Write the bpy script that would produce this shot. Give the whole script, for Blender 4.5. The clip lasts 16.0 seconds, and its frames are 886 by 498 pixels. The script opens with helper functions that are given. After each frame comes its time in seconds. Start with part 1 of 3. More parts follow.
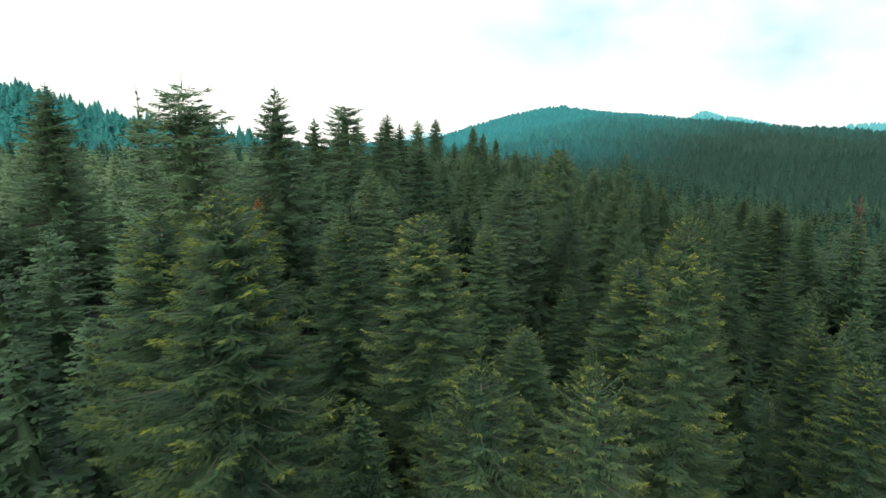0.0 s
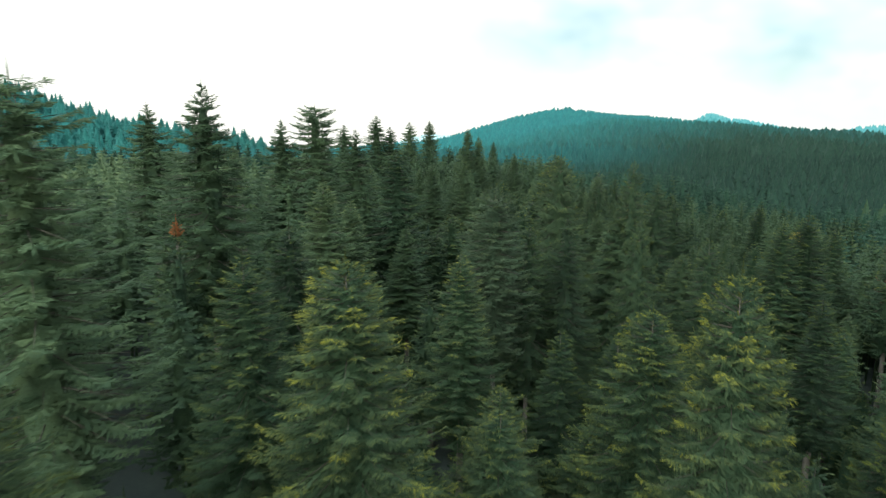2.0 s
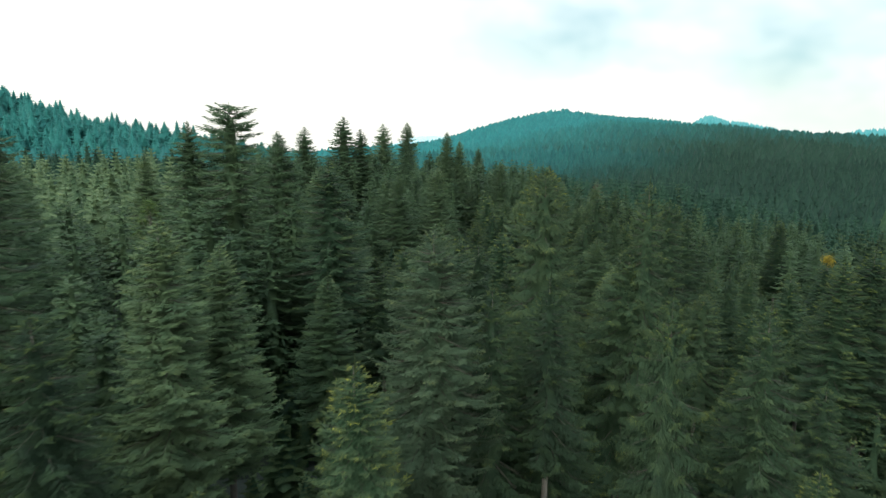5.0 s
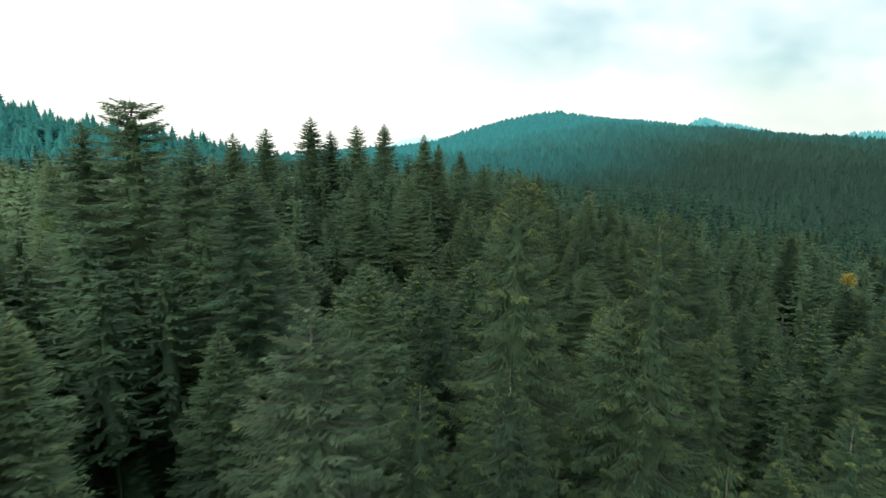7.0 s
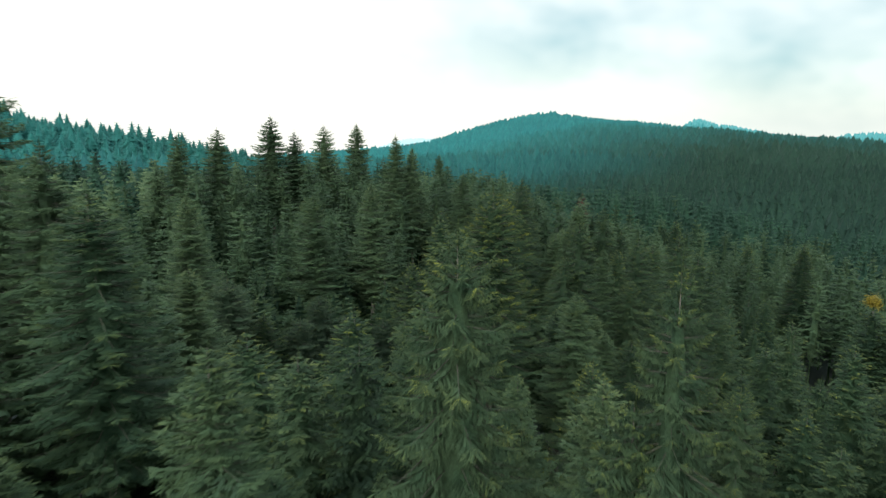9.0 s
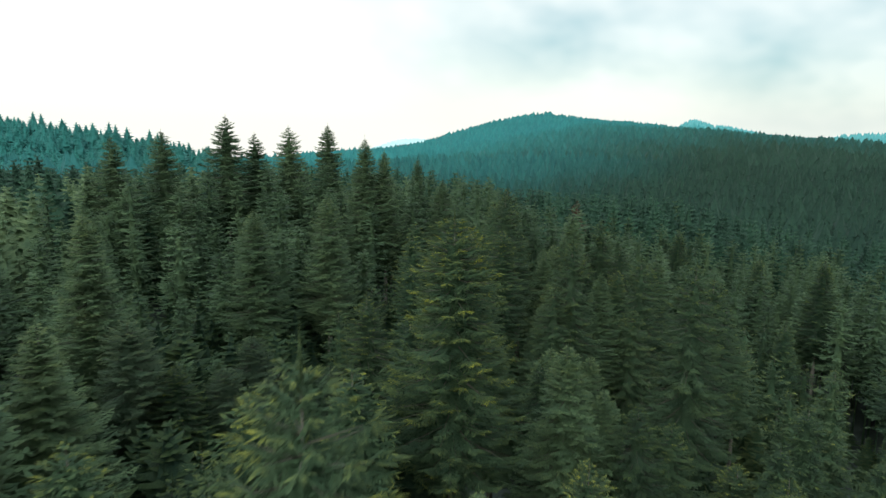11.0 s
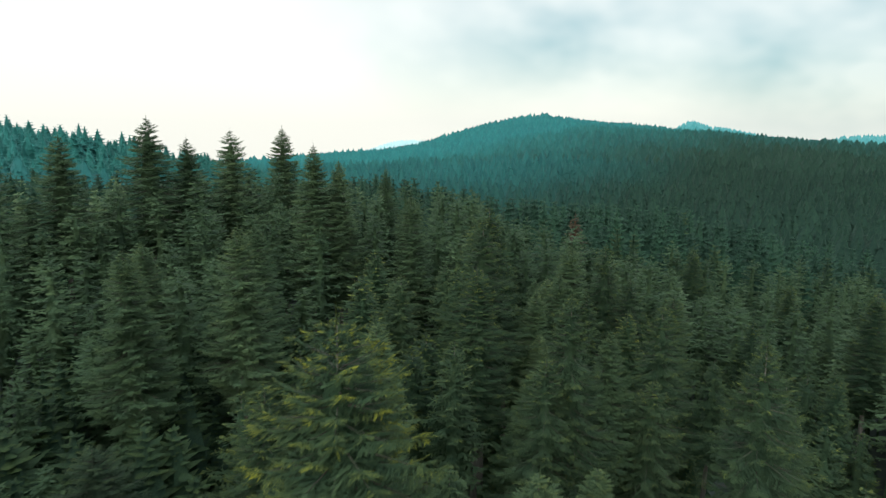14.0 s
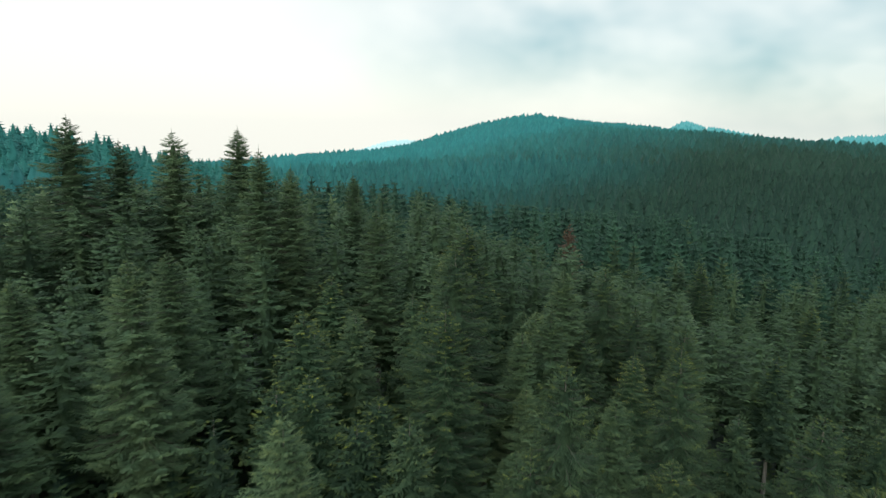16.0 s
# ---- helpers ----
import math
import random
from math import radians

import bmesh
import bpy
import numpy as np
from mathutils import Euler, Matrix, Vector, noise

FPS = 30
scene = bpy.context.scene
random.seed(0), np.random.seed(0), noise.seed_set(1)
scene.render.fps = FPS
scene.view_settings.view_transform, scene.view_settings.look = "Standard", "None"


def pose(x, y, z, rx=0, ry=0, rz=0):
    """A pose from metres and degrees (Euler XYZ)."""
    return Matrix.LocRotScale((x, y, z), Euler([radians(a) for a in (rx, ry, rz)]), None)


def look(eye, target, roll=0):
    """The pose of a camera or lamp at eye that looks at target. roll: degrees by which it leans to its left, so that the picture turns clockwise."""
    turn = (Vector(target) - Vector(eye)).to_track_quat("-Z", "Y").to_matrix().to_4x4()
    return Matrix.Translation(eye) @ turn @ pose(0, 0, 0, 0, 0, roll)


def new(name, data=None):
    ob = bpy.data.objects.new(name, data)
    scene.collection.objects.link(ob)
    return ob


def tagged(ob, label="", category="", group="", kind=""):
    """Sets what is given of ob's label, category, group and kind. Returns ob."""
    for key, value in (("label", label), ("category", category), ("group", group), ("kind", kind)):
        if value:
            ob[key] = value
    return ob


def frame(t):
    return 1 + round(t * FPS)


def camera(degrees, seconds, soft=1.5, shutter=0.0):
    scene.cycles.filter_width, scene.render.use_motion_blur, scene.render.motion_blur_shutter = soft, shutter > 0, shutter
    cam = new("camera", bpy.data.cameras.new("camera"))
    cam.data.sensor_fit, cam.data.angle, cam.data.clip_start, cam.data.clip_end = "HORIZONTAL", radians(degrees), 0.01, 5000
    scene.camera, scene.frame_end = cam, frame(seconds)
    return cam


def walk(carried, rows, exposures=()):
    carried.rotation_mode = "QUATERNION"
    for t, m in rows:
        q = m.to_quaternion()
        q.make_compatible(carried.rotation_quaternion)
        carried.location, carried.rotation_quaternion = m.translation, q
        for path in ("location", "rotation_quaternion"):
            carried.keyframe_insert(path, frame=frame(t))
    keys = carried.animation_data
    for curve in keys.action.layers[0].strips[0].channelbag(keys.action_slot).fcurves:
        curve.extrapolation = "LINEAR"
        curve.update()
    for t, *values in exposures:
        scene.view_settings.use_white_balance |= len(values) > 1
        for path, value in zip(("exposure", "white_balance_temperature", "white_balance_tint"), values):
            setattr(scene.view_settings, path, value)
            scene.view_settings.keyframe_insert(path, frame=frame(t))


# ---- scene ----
# ================= camera and flight =================
cam = camera(67.2, 16.0, soft=1.35, shutter=0.6)
METRES, EYE, TILT, LEAN, TURN = 100.0, 34.0, -11.3, 0.0, 0.0
ROWS = [
    (0.0, 0.0, 0.0, 0.0, -0.0, 0.0, 0.0),
    (0.5, 0.006, 0.0243, 0.0048, 0.16, 0.02, -0.05),
    (1.0, 0.013, 0.0511, 0.0101, 0.28, 0.06, -0.07),
    (1.5, 0.02, 0.0799, 0.0157, 0.34, 0.12, -0.09),
    (2.0, 0.0272, 0.1102, 0.0217, 0.4, 0.17, -0.12),
    (2.5, 0.0344, 0.1414, 0.028, 0.4, 0.17, -0.13),
    (3.0, 0.0415, 0.1732, 0.0343, 0.38, 0.17, -0.19),
    (3.5, 0.0484, 0.2051, 0.0408, 0.36, 0.19, -0.21),
    (4.0, 0.055, 0.2367, 0.0474, 0.31, 0.2, -0.29),
    (6.5, 0.091, 0.3949, 0.0783, -0.12, 0.41, -0.32),
    (7.0, 0.0992, 0.4252, 0.0843, -0.27, 0.41, -0.35),
    (7.5, 0.1074, 0.4557, 0.0903, -0.39, 0.43, -0.34),
    (8.0, 0.1156, 0.4862, 0.0962, -0.51, 0.46, -0.35),
    (8.5, 0.1241, 0.5164, 0.1023, -0.59, 0.45, -0.35),
    (9.0, 0.1321, 0.5471, 0.1084, -0.72, 0.49, -0.35),
    (9.5, 0.1395, 0.5775, 0.1146, -0.85, 0.49, -0.39),
    (12.0, 0.1737, 0.7265, 0.145, -1.22, 0.62, -0.25),
    (12.5, 0.18, 0.7555, 0.1508, -1.28, 0.67, -0.26),
    (13.0, 0.1854, 0.7841, 0.157, -1.27, 0.67, -0.29),
    (13.5, 0.1907, 0.8125, 0.1634, -1.3, 0.66, -0.32),
    (14.0, 0.1964, 0.8416, 0.1696, -1.32, 0.65, -0.3),
    (14.5, 0.2021, 0.8706, 0.1758, -1.4, 0.64, -0.31),
    (15.0, 0.2084, 0.8991, 0.1819, -1.47, 0.66, -0.28),
    (15.5, 0.2147, 0.9274, 0.1871, -1.61, 0.68, -0.3),
    (16.0, 0.2208, 0.9556, 0.1936, -1.84, 0.63, -0.29),
]

walk(cam, [(t, pose(0, 0, EYE, TILT, LEAN, TURN) @ pose(METRES * x, METRES * y, METRES * z, 90 + pitch, roll, yaw)) for t, x, y, z, yaw, pitch, roll in ROWS],
     exposures=((0.0, 1.07), (4.0, 0.98), (9.0, 0.84), (13.0, 0.69), (16.0, 0.64)))

# ================= sky and sun =================
SUN_ELEVATION, SUN_ROTATION = 25.0, 200.0   # chosen behind the flight to fill camera-facing sides; the glare is ahead-left


def node(tree, kind, operation="", data_type="", interpolation_type="", sky_type="", attribute_name="", use_clamp=False, free=False):
    """A shader node with its settings."""
    n = tree.nodes.new(kind)
    if operation:
        n.operation = operation
    if data_type:
        n.data_type = data_type
    if interpolation_type:
        n.interpolation_type = interpolation_type
    if sky_type:
        n.sky_type, n.sun_disc = sky_type, False
    if attribute_name:
        n.attribute_name = attribute_name
    if use_clamp:
        n.use_clamp = True
    if free:
        n.clamp = False
    return n


def build_world():
    world = bpy.data.worlds.new("overcast_sky")
    scene.world = world
    world.use_nodes = True
    tree = world.node_tree
    tree.nodes.clear()
    link = tree.links.new
    out = node(tree, "ShaderNodeOutputWorld")
    back = node(tree, "ShaderNodeBackground")
    sky = node(tree, "ShaderNodeTexSky", sky_type="NISHITA")
    sky.sun_elevation, sky.sun_rotation = radians(SUN_ELEVATION), radians(SUN_ROTATION)
    sky.dust_density, sky.altitude = 3.0, 900.0
    scale = node(tree, "ShaderNodeVectorMath", operation="SCALE")
    scale.inputs["Scale"].default_value = 0.10
    link(sky.outputs["Color"], scale.inputs[0])
    coord = node(tree, "ShaderNodeTexCoord")
    stretch = node(tree, "ShaderNodeMapping")
    stretch.inputs["Scale"].default_value = (1.0, 1.0, 1.7)
    link(coord.outputs["Generated"], stretch.inputs["Vector"])
    puffs = node(tree, "ShaderNodeTexNoise")
    puffs.inputs["Scale"].default_value = 5.0
    puffs.inputs["Detail"].default_value = 3.0
    puffs.inputs["Roughness"].default_value = 0.5
    link(stretch.outputs["Vector"], puffs.inputs["Vector"])

    def bank(direction, width, depth):
        """A darker bank of cloud round a direction."""
        gap = node(tree, "ShaderNodeVectorMath", operation="DISTANCE")
        squash = node(tree, "ShaderNodeVectorMath", operation="MULTIPLY")
        squash.inputs[1].default_value = (1.0, 1.0, 1.8)
        link(coord.outputs["Generated"], squash.inputs[0])
        link(squash.outputs[0], gap.inputs[0])
        gap.inputs[1].default_value = (direction[0], direction[1], direction[2] * 1.8)
        fade = node(tree, "ShaderNodeMapRange", interpolation_type="SMOOTHERSTEP")
        link(gap.outputs["Value"], fade.inputs["Value"])
        fade.inputs["From Min"].default_value, fade.inputs["From Max"].default_value = 0.0, width
        fade.inputs["To Min"].default_value, fade.inputs["To Max"].default_value = depth, 0.0
        return fade.outputs["Result"]

    total = None
    for direction, width, depth in (((0.238, 0.965, 0.116), 0.20, 0.32), ((0.07, 0.99, 0.125), 0.34, 0.28), ((0.55, 0.84, 0.090), 0.32, 0.52),
                                    ((0.40, 0.90, 0.215), 0.70, 0.48), ((0.60, 0.80, 0.03), 0.20, 0.16)):
        one = bank(direction, width, depth)
        if total is None:
            total = one
        else:
            add = node(tree, "ShaderNodeMath", operation="ADD")
            link(total, add.inputs[0])
            link(one, add.inputs[1])
            total = add.outputs[0]
    ragged = node(tree, "ShaderNodeMapRange")
    link(puffs.outputs["Fac"], ragged.inputs["Value"])
    ragged.inputs["From Min"].default_value, ragged.inputs["From Max"].default_value = 0.38, 0.62
    ragged.inputs["To Min"].default_value, ragged.inputs["To Max"].default_value = 0.50, 1.30
    shade = node(tree, "ShaderNodeMath", operation="MULTIPLY", use_clamp=True)
    link(total, shade.inputs[0])
    link(ragged.outputs["Result"], shade.inputs[1])
    cloud = node(tree, "ShaderNodeMix", data_type="RGBA")
    cloud.inputs["A"].default_value = (0.325, 0.325, 0.298, 1)
    cloud.inputs["B"].default_value = (0.114, 0.171, 0.175, 1)
    link(shade.outputs[0], cloud.inputs["Factor"])
    veil = node(tree, "ShaderNodeMix", data_type="RGBA")
    veil.inputs["Factor"].default_value = 0.9
    link(scale.outputs[0], veil.inputs["A"])
    link(cloud.outputs["Result"], veil.inputs["B"])
    # an overcast sky is brighter overhead than near the horizon
    split = node(tree, "ShaderNodeSeparateXYZ")
    link(coord.outputs["Generated"], split.inputs[0])
    dome = node(tree, "ShaderNodeMapRange", interpolation_type="SMOOTHSTEP")
    link(split.outputs["Z"], dome.inputs["Value"])
    dome.inputs["From Min"].default_value, dome.inputs["From Max"].default_value = 0.2, 0.9
    dome.inputs["To Min"].default_value, dome.inputs["To Max"].default_value = 1.0, 2.5
    lit = node(tree, "ShaderNodeVectorMath", operation="SCALE")
    link(veil.outputs["Result"], lit.inputs[0])
    link(dome.outputs["Result"], lit.inputs["Scale"])
    # and tinted bluer overhead, out of view, to give the trees bluer light
    thin = node(tree, "ShaderNodeMix", data_type="RGBA")
    hue = node(tree, "ShaderNodeMapRange", interpolation_type="SMOOTHSTEP")
    link(split.outputs["Z"], hue.inputs["Value"])
    hue.inputs["From Min"].default_value, hue.inputs["From Max"].default_value = 0.18, 0.7
    link(hue.outputs["Result"], thin.inputs["Factor"])
    thin.inputs["A"].default_value, thin.inputs["B"].default_value = (1, 1, 1, 1), (0.93, 1.02, 1.13, 1)
    tint = node(tree, "ShaderNodeVectorMath", operation="MULTIPLY")
    link(lit.outputs[0], tint.inputs[0])
    link(thin.outputs["Result"], tint.inputs[1])
    link(tint.outputs[0], back.inputs["Color"])
    back.inputs["Strength"].default_value = 2.0
    link(back.outputs[0], out.inputs["Surface"])


build_world()
# sun lamp used as fill from behind the flight
sun_data = bpy.data.lights.new("sun", "SUN")
sun_data.energy, sun_data.angle, sun_data.color = 2.4, radians(45), (1.0, 0.97, 0.88)
sun = new("sun", sun_data)
sun_way = Vector((math.sin(radians(SUN_ROTATION)) * math.cos(radians(SUN_ELEVATION)),
                  math.cos(radians(SUN_ROTATION)) * math.cos(radians(SUN_ELEVATION)), math.sin(radians(SUN_ELEVATION))))
sun.matrix_world = look(sun_way * 200, (0, 0, 0))


# ================= materials =================
def surface(name, rough=0.7):
    mat = bpy.data.materials.new(name)
    mat.use_nodes = True
    tree = mat.node_tree
    bsdf = tree.nodes["Principled BSDF"]
    bsdf.inputs["Roughness"].default_value = rough
    return mat, tree, bsdf


def foliage(name, dark, mid, young, translucent=0.5, haze_tint=None):
    """Needle foliage: old dark needles, mid-green ones, light young shoots; each tree a little different.
    The last argument: teal of distant haze, painted into the needles tree by tree."""
    mat, tree, bsdf = surface(name, 0.62)
    link = tree.links.new
    bsdf.inputs["Specular IOR Level"].default_value = 0.10
    coord = node(tree, "ShaderNodeTexCoord")
    clumps = node(tree, "ShaderNodeTexNoise")
    clumps.inputs["Scale"].default_value, clumps.inputs["Detail"].default_value = 0.9, 3.0
    link(coord.outputs["Object"], clumps.inputs["Vector"])
    fine = node(tree, "ShaderNodeTexNoise")
    fine.inputs["Scale"].default_value, fine.inputs["Detail"].default_value = 13.0, 3.0
    link(coord.outputs["Object"], fine.inputs["Vector"])
    spread = node(tree, "ShaderNodeMapRange")
    link(clumps.outputs["Fac"], spread.inputs["Value"])
    spread.inputs["From Min"].default_value, spread.inputs["From Max"].default_value = 0.32, 0.68
    base = node(tree, "ShaderNodeMix", data_type="RGBA")
    base.inputs["A"].default_value, base.inputs["B"].default_value = (*dark, 1), (*mid, 1)
    link(spread.outputs["Result"], base.inputs["Factor"])
    if haze_tint:
        haze_share = node(tree, "ShaderNodeAttribute", attribute_name="haze_share")
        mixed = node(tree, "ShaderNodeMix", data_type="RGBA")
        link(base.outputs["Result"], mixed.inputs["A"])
        mixed.inputs["B"].default_value = (*haze_tint, 1)
        link(haze_share.outputs["Fac"], mixed.inputs["Factor"])
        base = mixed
    shoots = node(tree, "ShaderNodeAttribute", attribute_name="young")
    patch = node(tree, "ShaderNodeMath", operation="MULTIPLY")
    link(shoots.outputs["Fac"], patch.inputs[0])
    link(fine.outputs["Fac"], patch.inputs[1])
    patch2 = node(tree, "ShaderNodeMath", operation="MULTIPLY", use_clamp=True)
    link(patch.outputs[0], patch2.inputs[0])
    patch2.inputs[1].default_value = 2.5
    tips = node(tree, "ShaderNodeMix", data_type="RGBA")
    link(base.outputs["Result"], tips.inputs["A"])
    tips.inputs["B"].default_value = (*young, 1)
    link(patch2.outputs[0], tips.inputs["Factor"])
    info = node(tree, "ShaderNodeObjectInfo")
    tone = node(tree, "ShaderNodeAttribute", attribute_name="tone")
    both = node(tree, "ShaderNodeMath", operation="ADD")
    link(info.outputs["Random"], both.inputs[0])
    link(tone.outputs["Fac"], both.inputs[1])
    value = node(tree, "ShaderNodeMapRange", free=True)
    link(both.outputs[0], value.inputs["Value"])
    value.inputs["To Min"].default_value, value.inputs["To Max"].default_value = 0.74, 1.28
    hue = node(tree, "ShaderNodeMapRange", free=True)
    link(both.outputs[0], hue.inputs["Value"])
    hue.inputs["To Min"].default_value, hue.inputs["To Max"].default_value = 0.515, 0.488
    vary = node(tree, "ShaderNodeHueSaturation")
    link(tips.outputs["Result"], vary.inputs["Color"])
    link(value.outputs["Result"], vary.inputs["Value"])
    link(hue.outputs["Result"], vary.inputs["Hue"])
    # clumps of needles, light and dark
    grain = node(tree, "ShaderNodeMapRange")
    link(fine.outputs["Fac"], grain.inputs["Value"])
    grain.inputs["From Min"].default_value, grain.inputs["From Max"].default_value = 0.34, 0.66
    grain.inputs["To Min"].default_value, grain.inputs["To Max"].default_value = 0.78, 1.22
    needle = node(tree, "ShaderNodeVectorMath", operation="SCALE")
    link(vary.outputs["Color"], needle.inputs[0])
    link(grain.outputs["Result"], needle.inputs["Scale"])
    link(needle.outputs[0], bsdf.inputs["Base Color"])
    through_leaf = node(tree, "ShaderNodeBsdfTranslucent")
    link(needle.outputs[0], through_leaf.inputs["Color"])
    mix = node(tree, "ShaderNodeMixShader")
    mix.inputs["Fac"].default_value = translucent
    link(bsdf.outputs[0], mix.inputs[1])
    link(through_leaf.outputs[0], mix.inputs[2])
    link(mix.outputs[0], tree.nodes["Material Output"].inputs["Surface"])
    return mat


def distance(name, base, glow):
    """Backdrop of very far wooded slopes; their haze is put in as emission."""
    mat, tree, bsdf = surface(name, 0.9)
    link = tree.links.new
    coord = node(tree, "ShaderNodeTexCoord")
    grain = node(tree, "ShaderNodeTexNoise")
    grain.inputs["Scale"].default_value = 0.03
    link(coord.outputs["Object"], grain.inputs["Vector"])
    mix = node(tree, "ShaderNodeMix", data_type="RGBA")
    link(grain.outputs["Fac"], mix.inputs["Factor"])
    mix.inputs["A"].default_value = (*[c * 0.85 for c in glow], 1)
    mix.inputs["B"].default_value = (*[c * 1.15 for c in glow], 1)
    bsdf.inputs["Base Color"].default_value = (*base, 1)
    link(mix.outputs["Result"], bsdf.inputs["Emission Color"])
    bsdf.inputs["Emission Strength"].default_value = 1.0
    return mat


def grained(name, low, high, scale, rough=0.9, bump=0.3, stretch=(1, 1, 1)):
    """A rough surface with colour and relief at two scales."""
    mat, tree, bsdf = surface(name, rough)
    link = tree.links.new
    coord = node(tree, "ShaderNodeTexCoord")
    mapping = node(tree, "ShaderNodeMapping")
    mapping.inputs["Scale"].default_value = stretch
    link(coord.outputs["Object"], mapping.inputs["Vector"])
    coarse = node(tree, "ShaderNodeTexNoise")
    coarse.inputs["Scale"].default_value, coarse.inputs["Detail"].default_value = scale, 6.0
    fine = node(tree, "ShaderNodeTexNoise")
    fine.inputs["Scale"].default_value, fine.inputs["Detail"].default_value = scale * 9, 4.0
    link(mapping.outputs["Vector"], coarse.inputs["Vector"])
    link(mapping.outputs["Vector"], fine.inputs["Vector"])
    blend = node(tree, "ShaderNodeMath", operation="MULTIPLY_ADD")
    link(fine.outputs["Fac"], blend.inputs[0])
    blend.inputs[1].default_value = 0.45
    link(coarse.outputs["Fac"], blend.inputs[2])
    ramp = node(tree, "ShaderNodeMapRange")
    link(blend.outputs[0], ramp.inputs["Value"])
    ramp.inputs["From Min"].default_value, ramp.inputs["From Max"].default_value = 0.5, 0.95
    colour = node(tree, "ShaderNodeMix", data_type="RGBA")
    colour.inputs["A"].default_value, colour.inputs["B"].default_value = (*low, 1), (*high, 1)
    link(ramp.outputs["Result"], colour.inputs["Factor"])
    link(colour.outputs["Result"], bsdf.inputs["Base Color"])
    relief = node(tree, "ShaderNodeBump")
    relief.inputs["Strength"].default_value = bump
    link(fine.outputs["Fac"], relief.inputs["Height"])
    link(relief.outputs["Normal"], bsdf.inputs["Normal"])
    return mat


FIR = foliage("fir_needles", (0.0250, 0.056, 0.035), (0.0400, 0.077, 0.041), (0.175, 0.192, 0.027))
SPRUCE = foliage("spruce_needles", (0.028, 0.058, 0.035), (0.045, 0.081, 0.042), (0.142, 0.165, 0.032))
GREY = foliage("grey_green_needles", (0.036, 0.066, 0.042), (0.056, 0.092, 0.054), (0.120, 0.142, 0.048))
RUST = foliage("rusty_needles", (0.064, 0.046, 0.033), (0.094, 0.062, 0.042), (0.16, 0.095, 0.045))
ORANGE = foliage("orange_needles", (0.17, 0.072, 0.030), (0.25, 0.105, 0.040), (0.30, 0.14, 0.05))
GOLD = foliage("yellow_leaves", (0.15, 0.12, 0.02), (0.24, 0.19, 0.03), (0.34, 0.27, 0.05))
# fir needles again, lightened to imitate haze in the middle distance
HAZED = foliage("haze_lightened_needles", (0.053, 0.098, 0.057), (0.078, 0.127, 0.063), (0.120, 0.150, 0.050))
# the teal is distant haze, painted into these needles
HILL = foliage("hazed_hill_needles", (0.022, 0.058, 0.040), (0.031, 0.073, 0.046), (0.040, 0.080, 0.047), haze_tint=(0.040, 0.235, 0.226))
BIRCH = foliage("light_green_leaves", (0.06, 0.11, 0.03), (0.09, 0.15, 0.04), (0.14, 0.20, 0.05), 0.4)
PALE_GLOW = distance("hazy_glow_mountain", (0.05, 0.08, 0.08), (0.30, 0.48, 0.50))
MIST_GLOW = distance("hazy_glow_ridge", (0.03, 0.09, 0.09), (0.012, 0.135, 0.145))
BARK = grained("conifer_bark", (0.050, 0.049, 0.042), (0.125, 0.122, 0.104), 2.2, 0.92, 0.6, (1, 1, 0.25))
TWIG = grained("limb_bark", (0.022, 0.024, 0.017), (0.052, 0.050, 0.038), 3.0, 0.92, 0.4)
FLOOR = grained("forest_floor", (0.016, 0.029, 0.027), (0.034, 0.050, 0.040), 0.35, 0.95, 0.5)


# ================= terrain =================
def smooth(v):
    v = np.clip(v, 0, 1)
    return v * v * (3 - 2 * v)


RIDGE_X = (-900, -400, -186, -92, 0, 50, 100, 177, 262, 340, 440, 530, 700, 1200)
RIDGE_Z = (-108, -70, -46, -36, -28, -13, 3, 15, 7.5, -1, -8, -20, -33, -57)


def canopy_drop(x):
    """How far the valley side has fallen at x, going east."""
    return np.where(x > 0, 0.23 * 135 * np.tanh(x / 135), 6.0 * np.tanh(x / 60))


